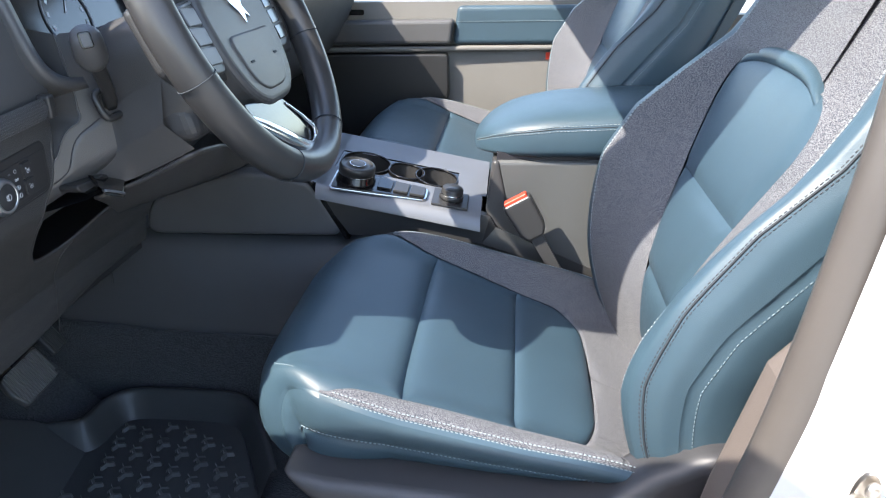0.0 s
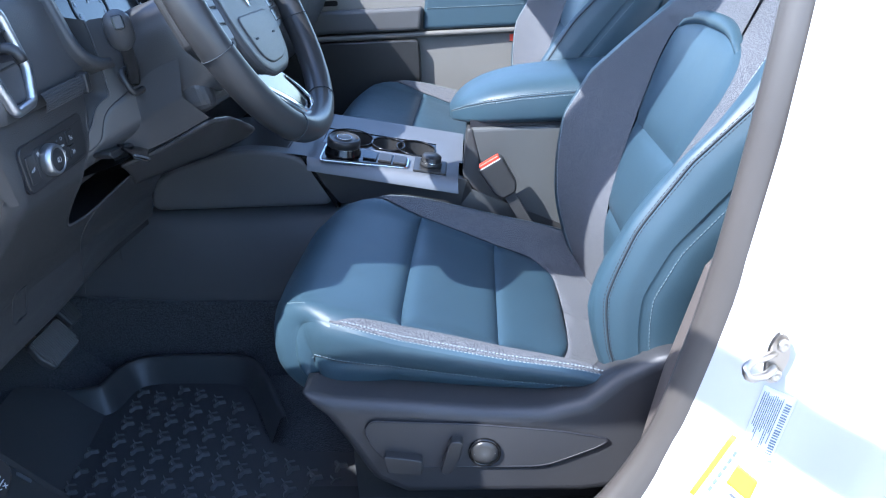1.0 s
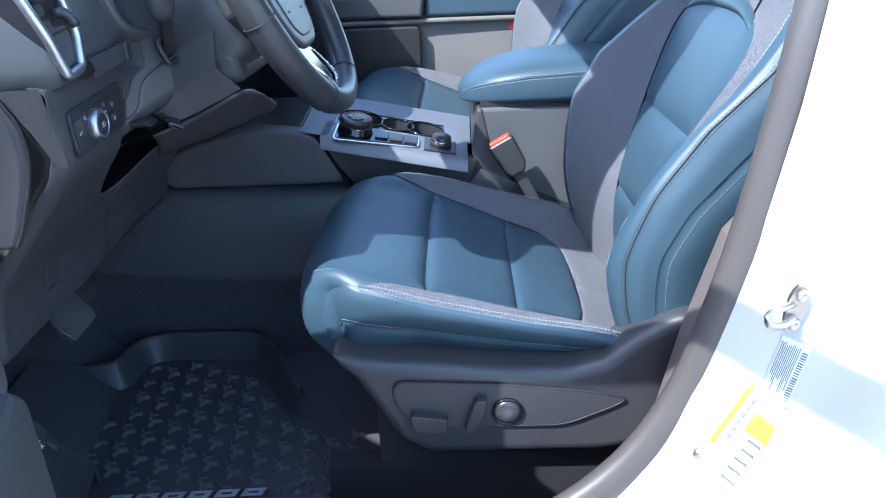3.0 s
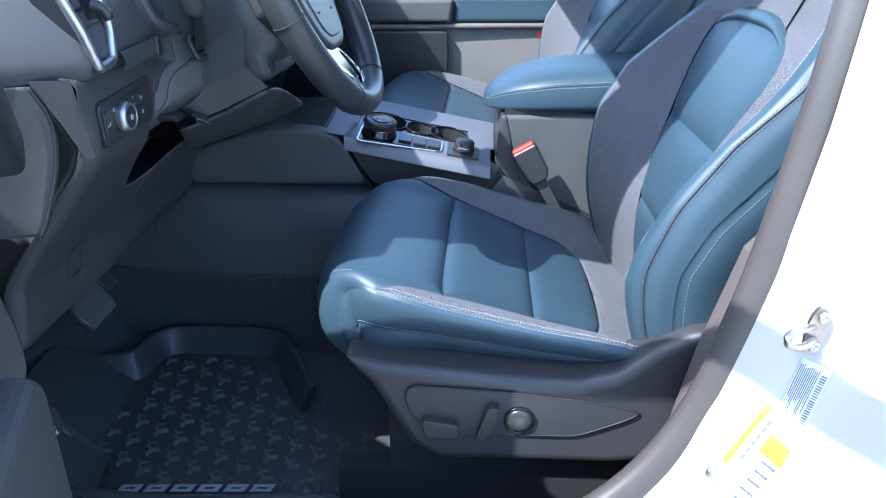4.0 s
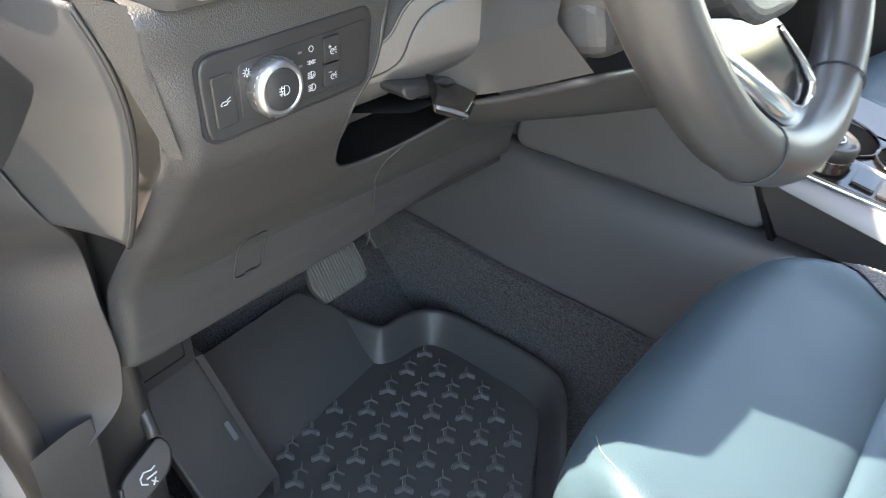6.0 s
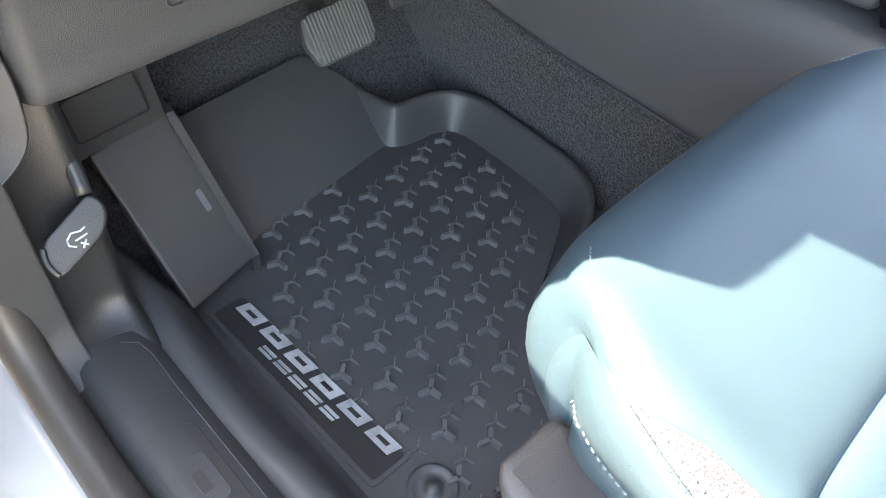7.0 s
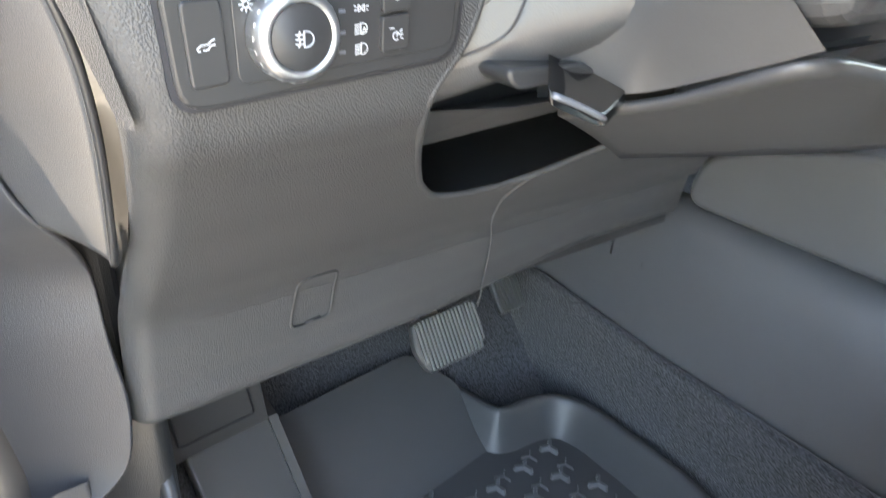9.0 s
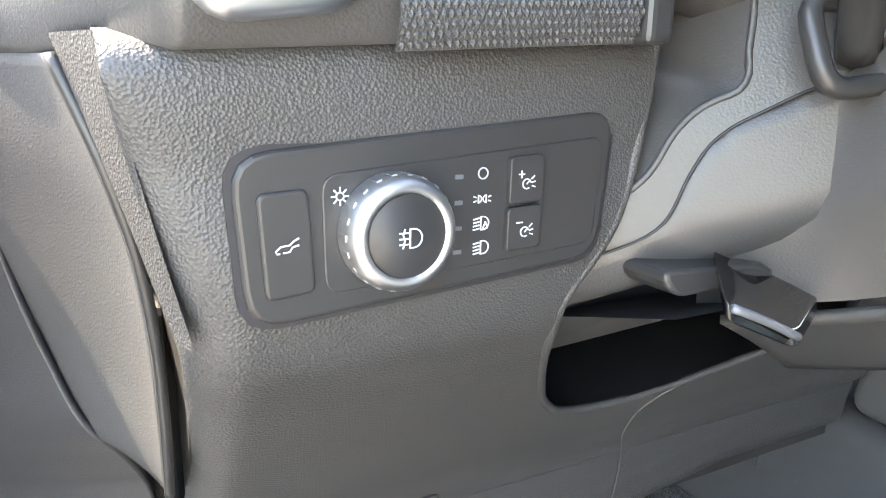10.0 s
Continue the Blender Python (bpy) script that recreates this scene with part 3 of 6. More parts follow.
# white painted middle pillar: a sheet from the seal round to the rear door
def pillar_point(z, t):
    x0 = smooth_value([(0.36, -0.1), (0.44, 0.05), (0.50, 0.13), (0.56, 0.20), (0.62, 0.27), (0.70, 0.335), (0.80, 0.382), (0.95, 0.428), (1.1, 0.452), (1.3, 0.478), (1.58, 0.5)], z)
    prof = [(0.0, 0.59), (0.012, 0.578), (0.03, 0.562), (0.055, 0.548), (0.085, 0.535), (0.105, 0.52), (0.116, 0.50), (0.125, 0.475), (0.14, 0.46), (0.25, 0.452)]
    dx, y = prof[t]
    lean = 0.10 * max(0, z - 1.1) ** 1.2
    return Vector((x0 + dx, y + lean, z))


structure("pillar_driver_middle", grid(pillar_point, lin(0.36, 1.58, 60), range(10)), WHITE, "white painted middle pillar with striker and labels", True)
structure("wall_sill_outer", grid(lambda x, t: Vector((x, [0.560, 0.552, 0.535, 0.50, 0.47, 0.455, 0.45][t], [0.505, 0.511, 0.511, 0.49, 0.455, 0.40, 0.25][t])), lin(-0.9, 0.4, 20), range(7)), WHITE, "white painted outer sill below the seal", True)

# rear door edge: white shut panel with a hinge
rear = thing("rear_door", (0.7, 0.44, 0.4), "closed white rear door beside the pillar", "car door")
def rear_point(z, t):
    x0 = 0.53 + 0.02 * math.sin((z - 0.5) * 2)
    prof = [(0.02, 0.47), (0.0, 0.452), (-0.005, 0.43), (0.005, 0.405), (0.03, 0.392), (0.12, 0.385), (0.6, 0.385)]
    dx, y = prof[t]
    return Vector((x0 + dx, y + 0.08 * max(0, z - 1.05) ** 1.2, z))


part("door_skin", grid(rear_point, lin(0.30, 1.25, 30), range(7)), WHITE, rear)
h = bevel(part("hinge_leaf", slab(rounded([(0.462, 0.468, 0.745), (0.462, 0.468, 0.715), (0.53, 0.455, 0.712), (0.53, 0.455, 0.75)], 0.01), (0, -0.006, 0)), WHITE, rear, "white painted hinge", False), 0.002)
part("hinge_bolt", turned([(0.010, 0), (0.010, 0.008), (0.007, 0.011)], (0.48, 0.462, 0.73), (0, -1, 0), 6), WHITE, rear, smooth=False)
part("hinge_knuckle", turned([(0.011, 0), (0.011, 0.06), (0.008, 0.063)], (0.527, 0.445, 0.70), (0, 0, 1), 14), WHITE, rear)


# ---- dashboard, driver's side ----
dash = thing("dashboard", (-0.6, 1.35, 0.8), "black grained plastic dashboard with driver controls", "dashboard")
FACE = [(-0.330, 1.141), (-0.3155, 1.136), (-0.314, 1.10), (-0.315, 1.065), (-0.322, 1.04), (-0.345, 1.012), (-0.385, 0.965), (-0.43, 0.91), (-0.455, 0.872), (-0.46, 0.852), (-0.466, 0.82), (-0.476, 0.785), (-0.49, 0.783)]
DASH_LINE = curve(FACE, 400)


def knee_x(z):
    k = min(range(len(DASH_LINE)), key=lambda i: abs(DASH_LINE[i].y - z) + (0.5 if i < 36 else 0))
    return DASH_LINE[k].x


def dash_point(p, y):
    """The knee panel; its door-side edge is rounded and turns forward."""
    e = max(0.0, 0.656 - y) / 0.020
    k = max(0.0, min(1.0, (p.y - 1.053) / 0.076))
    low = max(0.0, min(1.0, (p.y - 0.97) / 0.08))
    turn = 1 - math.sqrt(max(0.0, 1 - min(e, 1) ** 2))
    lift = 0.05 * max(0.0, y - 0.68) if p.y < 0.87 else 0.0
    lift += 0.02 * max(0.0, min(1, (y - 0.9) / 0.3)) if p.y < 0.87 else 0
    lift += 0.06 * max(0.0, y - 0.637) * max(0.0, min(1.0, (p.y - 1.118) / 0.014))
    return Vector((p.x - 0.020 * turn * (1 - 0.85 * k), y + (0.013 * (1 - low) - 0.017 * k) * max(0.0, min(1.0, (0.70 - y) / 0.066)), p.y + min(lift, 0.032)))


SLOT_END = [(0.947, 0.850), (0.952, 0.838), (0.959, 0.829), (0.968, 0.819), (0.987, 0.8045), (1.0114, 0.789), (1.032, 0.7785), (1.045, 0.7765), (1.0527, 0.7795), (1.0624, 0.786), (1.0735, 0.7924), (1.089, 0.7985), (1.118, 0.8030), (1.15, 0.806)]
SLOT_LIP = [(0.838, 0.952), (0.85, 0.947), (0.866, 0.9436), (0.895, 0.942), (0.936, 0.946), (1.0, 0.962), (1.06, 0.974)]


def in_slot(y, z):
    """The open slot: one smooth end towards the door, a rising lower lip, open above."""
    if z < 0.99 and y > 1.06 or z < 0.942:
        return False
    if y > 0.838 and z < smooth_value(SLOT_LIP, y):
        return False
    if y > 0.98 and z < 1.048 and z > 1.048 - (y - 0.98) * 0.925:
        return z > 1.04
    return y > smooth_value(SLOT_END, z)


ys = [0.636 + 0.020 * (1 - math.cos(a)) for a in lin(0, math.pi / 2, 10)] + lin(0.658, 1.235, 400)
bm = bmesh.new()
rows = [[bm.verts.new(dash_point(p, y)) for y in ys] for p in DASH_LINE]
for i in range(len(DASH_LINE) - 1):
    for j in range(len(ys) - 1):
        if not in_slot((ys[j] + ys[j + 1]) / 2, (DASH_LINE[i].y + DASH_LINE[i + 1].y) / 2):
            bm.faces.new([rows[i][j], rows[i + 1][j], rows[i + 1][j + 1], rows[i][j + 1]])
knee = part("knee_panel", bm, PLASTIC, dash)
# open slot behind the knee panel
bm = bmesh.new()
v = [bm.verts.new(p) for p in [(-0.335, 0.770, 1.055), (-0.56, 0.77, 1.055), (-0.56, 0.79, 0.92), (-0.412, 0.806, 0.934), (-0.39, 1.08, 0.965), (-0.56, 1.08, 0.95), (-0.56, 1.08, 1.03), (-0.36, 1.08, 1.03)]]
for q in ((0, 1, 2, 3), (3, 2, 5, 4), (4, 5, 6, 7), (1, 6, 5, 2), (0, 7, 6, 1)):
    bm.faces.new([v[i] for i in q])
part("slot_box", bm, PLASTIC_SMOOTH, dash, "dark open storage slot", False)
slot_rim = [Vector((knee_x(z) - 0.002, y, z)) for z, y in reversed(SLOT_END[1:])] + [Vector((knee_x(z) - 0.002, y, z)) for y, z in SLOT_LIP[1:]]
part("slot_lip", tube(curve(slot_rim, 90), 0.0026, 8), PLASTIC, dash)
part("slot_edge", tube(curve([(-0.3165, 0.975, 1.048), (-0.336, 1.0, 1.028), (-0.356, 1.03, 1.0), (-0.380, 1.06, 0.973)], 16), 0.0035, 8), PLASTIC, dash)
part("slot_back", slab([(-0.405, 0.80, 0.983), (-0.405, 1.04, 0.995), (-0.345, 1.04, 1.060), (-0.345, 0.80, 1.060)], (-0.01, 0, 0)), PLASTIC_FINE, dash, "inner wall of the slot", False)

# door-side end: a chamfer that narrows downwards, a flat side and a bulged cover
SIDE_Y = [(0.78, 0.6480), (0.95, 0.6480), (1.0, 0.6435), (1.05, 0.635), (1.08, 0.627), (1.107, 0.6195), (1.133, 0.612), (1.14, 0.610)]
def facet_edges(z):
    """The chamfer's edge on the knee panel and its edge on the side."""
    w = smooth_value([(1.05, 0.010), (1.09, 0.023), (1.133, 0.040), (1.14, 0.042)], z)
    a = Vector((-0.3185, smooth_value([(1.053, 0.638), (1.081, 0.6315), (1.107, 0.626), (1.133, 0.6205), (1.14, 0.619)], z), z))
    return a, Vector((-0.3175 - w, smooth_value(SIDE_Y, z), z))


def side_point(z, t):
    """The flat side behind the chamfer, set in behind the bulged cover."""
    x = facet_edges(z)[1].x if z > 1.05 else knee_x(z) - 0.019
    return Vector((x - 0.25 * t, smooth_value(SIDE_Y, z) + 0.001 + 0.012 * min(1.0, t / 0.05), z))


part("end_side", grid(side_point, lin(0.785, 1.14, 44), [0, 0.02, 0.05, 0.08, 0.15, 0.3, 0.6, 1.0]), PLASTIC_SMOOTH, dash, "smooth charcoal side")
part("end_facet", grid(lambda z, t: facet_edges(z)[0].lerp(facet_edges(z)[1], t), lin(1.05, 1.14, 26), lin(0, 1, 8)), PLASTIC, dash, "grained narrowing chamfer")
COVER = curve([(-0.362, 0.612, 1.134), (-0.354, 0.6235, 1.10), (-0.356, 0.6305, 1.073), (-0.364, 0.635, 1.042), (-0.379, 0.638, 1.005), (-0.396, 0.640, 0.968), (-0.405, 0.641, 0.954)], 40)
def cover_point(p, t):
    w = smooth_value([(0.954, 0.085), (1.0, 0.13), (1.134, 0.18)], p.z)
    return Vector((p.x - w * t, p.y - 0.003 - 0.38 * w * t**1.4, p.z))


thick(part("end_cover", grid(cover_point, COVER, lin(0, 1, 16)), PLASTIC_SOFT, dash, "smooth charcoal end cover"), 0.003, 1)
part("cover_rim", tube([p + Vector((0.002, -0.002, 0)) for p in COVER], 0.0022, 8), PLASTIC_SMOOTH, dash)
TRIM = curve([(-0.50, 0.572, 1.12), (-0.49, 0.583, 1.05), (-0.478, 0.598, 0.995), (-0.467, 0.612, 0.96), (-0.470, 0.628, 0.938), (-0.480, 0.638, 0.915), (-0.475, 0.641, 0.865), (-0.467, 0.644, 0.80), (-0.465, 0.636, 0.765), (-0.467, 0.612, 0.742), (-0.469, 0.600, 0.734)], 60)
thick(part("pillar_cover", grid(lambda p, t: Vector((p.x + (-0.535 - 0.08 * max(0.0, p.z - 0.8) - p.x) * t, p.y + (0.546 - 0.02 * max(0.0, p.z - 0.8) / 0.3 - p.y) * t - 0.008 * math.sin(math.pi * t), p.z - 0.012 * t)), TRIM, [0, 0.01, 0.03, 0.07, 0.15, 0.3, 0.5, 0.75, 1.0]), SHIELD, dash, "charcoal lower pillar cover"), 0.004, 1)

# underside and the dark cavity above the pedals
part("dash_underside", box((-0.95, 0.66, 0.80), (-0.485, 1.24, 0.815)), PLASTIC_SMOOTH, dash, smooth=False)

# small access cover with a slit, and a parting line
def on_knee(y, z, out=0.0006):
    return Vector((knee_x(z) + out, y, z))


ACCESS = [Vector((p.x, p.z)) for p in rounded([Vector((y, 0, z)) for y, z in ((0.766, 0.883), (0.797, 0.884), (0.796, 0.838), (0.762, 0.836))], 0.008, 6)]
ACCESS = [a.lerp(b, t) for a, b in zip(ACCESS, ACCESS[1:] + ACCESS[:1]) for t in (0.0, 0.34, 0.67)]
part("access_cover", tube([on_knee(p.x, p.y) for p in ACCESS], 0.0009, 6, True, up=Vector((1, 0, 0))), PLASTIC_DARK, dash, "outline of a small access cover")
part("access_rim", tube([on_knee(p.x - 0.0009, p.y - 0.0009) for p in ACCESS], 0.0006, 6, True, up=Vector((1, 0, 0))), PLASTIC_SOFT, dash)
part("access_slit", tube([on_knee(0.775, 0.8375), on_knee(0.787, 0.839)], 0.0013, 6), INK, dash)
part("parting_line", tube([on_knee(p.x, p.y, 0.0003) for p in curve([(0.952, 0.79), (0.952, 0.825), (0.949, 0.866), (0.930, 0.905), (0.925, 0.922), (0.934, 0.944)], 30)], 0.0008, 6), PLASTIC_SOFT, dash)

# upper pad with the outer air vent
PAD = curve([(-0.326, 1.132), (-0.306, 1.136), (-0.303, 1.150), (-0.310, 1.20), (-0.324, 1.25), (-0.36, 1.287), (-0.45, 1.30), (-0.62, 1.28), (-0.85, 1.22)], 34)
pad_ob = part("upper_pad", grid(lambda p, y: Vector((p.x - 1.72 * max(0.0, 0.637 - y) - 30.0 * max(0.0, 0.637 - y) ** 2.2, y, p.y + 0.06 * (max(y, 0.637) - 0.62) * (1 if p.y < 1.17 else 0.3))), PAD, lin(0.57, 0.637, 14) + lin(0.64, 0.80, 16)), PLASTIC_SOFT, dash)
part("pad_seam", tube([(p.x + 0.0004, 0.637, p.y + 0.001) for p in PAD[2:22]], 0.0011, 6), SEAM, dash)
part("pad_core", box((-0.60, 0.65, 1.145), (-0.335, 0.79, 1.22)), PLASTIC_SMOOTH, dash, smooth=False)
# textured strip under the pad
strip = part("textured_strip", grid(lambda u, v: Vector((-0.296 + 0.004 * math.sin(v * math.pi), u, 1.1365 + 0.06 * (u - 0.69) + 0.022 * v)), lin(0.692, 0.778, 12), lin(0, 1, 6)), PLASTIC, dash, "strip with a fine raised diamond texture")
bm = bmesh.new()
for i in range(34):
    for j in range(8):
        y, v = 0.694 + i * 0.0025 + (j % 2) * 0.00125, 0.08 + j * 0.12
        c = Vector((-0.2955 + 0.004 * math.sin(v * math.pi), y, 1.1365 + 0.06 * (y - 0.69) + 0.022 * v))
        t = bm.verts.new(c + Vector((0.00035, 0, 0)))
        r4 = [bm.verts.new(c + Vector((-0.0003, a * 0.0012, b * 0.0014))) for a, b in ((1, 0), (0, 1), (-1, 0), (0, -1))]
        for k in range(4):
            bm.faces.new([t, r4[k], r4[(k + 1) % 4]])
tagged(part("texture_studs", bm, PLASTIC, strip, smooth=False), kind="stuff")
cap = bevel(part("strip_end", slab([(-0.32, 0.779, 1.141), (-0.29, 0.779, 1.141), (-0.29, 0.779, 1.165), (-0.32, 0.779, 1.167)], (0, 0.012, 0.001)), PLASTIC_SMOOTH, dash, smooth=False), 0.003)

vent = thing("air_vent", (-0.30, 0.63, 1.19), "tall air vent with satin silver surround on dashboard", "air vent")
VO = [(-0.318, 0.612, 1.245), (-0.302, 0.630, 1.187), (-0.298, 0.645, 1.147), (-0.299, 0.679, 1.152), (-0.302, 0.690, 1.187), (-0.312, 0.681, 1.245)]
part("vent_surround", tube(rounded(VO, 0.006, 5), 0.0055, 12, True, up=Vector((1, 0, 0.2))), SATIN, vent, "satin silver surround")
part("vent_recess", slab(rounded([(x - 0.004, y, z) for x, y, z in VO], 0.012, 5), (-0.03, 0, 0)), INK, vent, smooth=False)
for i in range(5):
    z = 1.17 + i * 0.017
    part("vent_slat", slab([(-0.307, 0.638 - 0.1 * (z - 1.17), z), (-0.307, 0.681, z + 0.004), (-0.315, 0.681, z + 0.008), (-0.315, 0.638 - 0.1 * (z - 1.17), z + 0.004)], (0, 0, 0.002)), PLASTIC_SMOOTH, vent, smooth=False)
part("vent_tab", tube(curve([(-0.303, 0.654, 1.212), (-0.29, 0.657, 1.209), (-0.285, 0.660, 1.197)], 6), 0.006, 8), PLASTIC_SMOOTH, vent)

# ---- light switch panel ----
PX = -0.3135
switch = thing("light_switch_panel", (PX, 0.715, 1.085), "black light switch panel with chrome rotary knob", "light switch")
def pp(y, z, out=0.0):
    return Vector((PX + out, y, z))


OUT = [(0.649, 1.108), (0.653, 1.056), (0.783, 1.066), (0.787, 1.12)]
part("panel_gap", slab(rounded([pp(y + (0.002 if y > 0.7 else -0.002), z + (0.0015 if z > 1.09 else -0.0015), -0.012) for y, z in OUT], 0.012), (0.0125, 0, 0)), INK, switch, smooth=False)
bez = bevel(part("bezel", slab(rounded([pp(y, z, -0.01) for y, z in OUT], 0.012), (0.0125, 0, 0)), PLASTIC_SMOOTH, switch, "black bezel", False), 0.0018, 3)
plate_in = [(0.6755, 1.1015), (0.6765, 1.0645), (0.7795, 1.0715), (0.782, 1.1105)]
bevel(part("inner_plate", slab(rounded([pp(y, z, 0.0015) for y, z in plate_in], 0.006), (0.0016, 0, 0)), PLASTIC_SMOOTH, switch, smooth=False), 0.0006, 2)
bevel(part("tailgate_button", slab(rounded([pp(y, z, 0.0) for y, z in [(0.656, 1.097), (0.658, 1.065), (0.6735, 1.0662), (0.6715, 1.098)]], 0.003), (0.004, 0, 0)), PLASTIC_SMOOTH, switch, "tailgate button", False), 0.0012, 3)
knob = part("knob_ring", turned([(0.0182, 0.0), (0.0182, 0.007), (0.0174, 0.0105), (0.0155, 0.0128), (0.0132, 0.013), (0.0130, 0.0115)], pp(0.6985, 1.0835, 0.002), (1, 0, 0), 40), SATIN, switch, "bright satin metal ring")
part("knob_face", turned([(0.0131, 0.010), (0.0130, 0.0122), (0.0125, 0.0126), (0.0, 0.0127)], pp(0.6985, 1.0835, 0.002), (1, 0, 0), 32), PLASTIC_SMOOTH, switch, "black knob face")
for i in range(22):
    a = 2 * math.pi * i / 22
    part("knob_notch", slab([pp(0.6985 + r * math.cos(a + d), 1.0835 + r * math.sin(a + d), 0.004) for r, d in ((0.0178, -0.05), (0.0184, -0.05), (0.0184, 0.05), (0.0178, 0.05))], (0.006, 0, 0)), SATIN, knob, smooth=False)
for k, (z0, z1) in enumerate(((1.0885, 1.105), (1.0722, 1.0878))):
    dy = 0.0 if k == 0 else -0.0004
    bevel(part("dimmer_button", slab(rounded([pp(y + dy, z, 0.002) for y, z in [(0.7405, z0 + 0.0), (0.7405, z1 - 0.0005), (0.7545, z1 + 0.0004), (0.7545, z0 + 0.0008)]], 0.002), (0.0035, 0, 0)), PLASTIC_SMOOTH, switch, "dimmer button", False), 0.0006, 2)


def icon(lines, at, size, out, w=0.00023, name="icon"):
    """White line drawing on the panel: lines are lists of (across, up) in units of size."""
    bm = bmesh.new()
    for line in lines:
        for a, b in zip(line, line[1:]):
            p, q = pp(at[0] + a[0] * size, at[1] + a[1] * size, out), pp(at[0] + b[0] * size, at[1] + b[1] * size, out)
            d = (q - p).normalized()
            s = d.cross(Vector((1, 0, 0))) * w
            e = d * w * 0.6
            lo = [bm.verts.new(c) for c in (p + s - e, q + s + e, q - s + e, p - s - e)]
            hi = [bm.verts.new(c + Vector((0.0003, 0, 0))) for c in (p + s - e, q + s + e, q - s + e, p - s - e)]
            bm.faces.new(hi)
            for i in range(4):
                bm.faces.new([lo[i], lo[(i + 1) % 4], hi[(i + 1) % 4], hi[i]])
    return part(name, bm, MARK, switch, "white printed symbol", False)


def arc(r, a0, a1, n=12, cx=0.0, cy=0.0):
    return [(cx + r * math.cos(radians(a)), cy + r * math.sin(radians(a))) for a in lin(a0, a1, n)]


lamp = [arc(0.5, 90, -90, 10, 0.1) + [(-0.1, -0.5), (-0.1, 0.5), (0.1, 0.5)]]
rays = [[(-0.25, y), (-0.75, y - 0.08)] for y in (0.4, 0.13, -0.13, -0.4)]
icon([arc(0.5, 0, 360, 20)], (0.731, 1.0995), 0.0036, 0.0034, name="off_symbol")
icon([arc(0.4, 90, -90, 8, -0.5) + [(-0.5, 0.4)], arc(0.4, 90, 270, 8, 0.5) + [(0.5, 0.4)], [(-1.1, 0.3), (-0.8, 0.2)], [(-1.1, -0.3), (-0.8, -0.2)], [(1.1, 0.3), (0.8, 0.2)], [(1.1, -0.3), (0.8, -0.2)]], (0.731, 1.091), 0.0030, 0.0034, name="side_light_symbol")
icon(lamp + rays + [[(0.1, -0.4), (0.3, 0.1), (0.5, -0.4)]], (0.7312, 1.0828), 0.0044, 0.0034, name="automatic_symbol")
icon(lamp + rays, (0.7314, 1.0745), 0.0044, 0.0034, name="head_light_symbol")
icon([arc(0.35, 0, 360, 14)] + [[(0.5 * math.cos(a), 0.5 * math.sin(a)), (0.8 * math.cos(a), 0.8 * math.sin(a))] for a in lin(0, 2 * math.pi, 9)[:-1]], (0.6812, 1.095), 0.0034, 0.0034, name="bulb_symbol")
icon(lamp + [[(-0.2, y), (-0.7, y)] for y in (0.3, 0.0, -0.3)] + [[(-0.4, 0.5), (-0.5, 0.2), (-0.4, -0.1), (-0.5, -0.5)]], (0.6995, 1.083), 0.0058, 0.0148, name="fog_light_symbol")
icon([[(-0.9, -0.2), (-0.5, 0.15), (0.2, 0.2), (0.5, 0.5), (0.9, 0.7)], [(-0.9, -0.2), (-0.8, -0.4), (-0.6, -0.4)], [(-0.3, -0.35), (0.2, -0.3), (0.4, 0.05), (0.9, 0.15)]], (0.6645, 1.081), 0.0038, 0.0043, name="tailgate_symbol")
for z, plus in ((1.0965, True), (1.080, False)):
    body = [arc(0.45, 20, 300, 10), [(0, 0), (0.3, 0.3)], [(0.55, 0.1), (0.9, 0.2)], [(0.5, 0.45), (0.8, 0.7)], [(0.6, -0.2), (0.9, -0.3)], [(-0.9, 0.9), (-0.3, 0.9)]]
    icon(body + ([[(-0.6, 0.6), (-0.6, 1.2)]] if plus else []), (0.7470, z - 0.001), 0.0037, 0.0058, name="dimmer_symbol")
for z in (1.098, 1.0895, 1.081, 1.073):
    part("indicator_bar", slab([pp(0.7205, z, 0.003), pp(0.7235, z, 0.003), pp(0.7235, z + 0.0014, 0.003), pp(0.7205, z + 0.0014, 0.003)], (0.0006, 0, 0)), SILVER, switch, smooth=False)

# ---- column panel and release handle ----
col = thing("column_panel", (-0.3, 1.0, 1.05), "charcoal plastic panel under steering column", "trim panel")
JOINT = curve([(-0.325, 0.785, 1.060), (-0.3229, 0.7917, 1.0622), (-0.3158, 0.7994, 1.0667), (-0.307, 0.8095, 1.076), (-0.3017, 0.8174, 1.097), (-0.2994, 0.8217, 1.1066), (-0.2947, 0.8272, 1.1136), (-0.2876, 0.8355, 1.1201), (-0.2708, 0.8561, 1.1335), (-0.266, 0.88, 1.1425), (-0.264, 0.95, 1.158)], 48)
RIDGE = curve([(-0.324, 0.790, 1.081), (-0.3164, 0.8005, 1.088), (-0.313, 0.8053, 1.0939), (-0.3068, 0.8141, 1.1128), (-0.3039, 0.8188, 1.1192), (-0.2989, 0.8243, 1.1238), (-0.2945, 0.8295, 1.1270), (-0.2930, 0.8318, 1.1310), (-0.2940, 0.8322, 1.1394), (-0.2955, 0.8334, 1.1513), (-0.298, 0.835, 1.18), (-0.302, 0.836, 1.22)], 48)


def bend(y):
    """How far the panel has swung forward and down towards the door side."""
    return max(0.0, min(1.25, (0.86 - y) / 0.063))


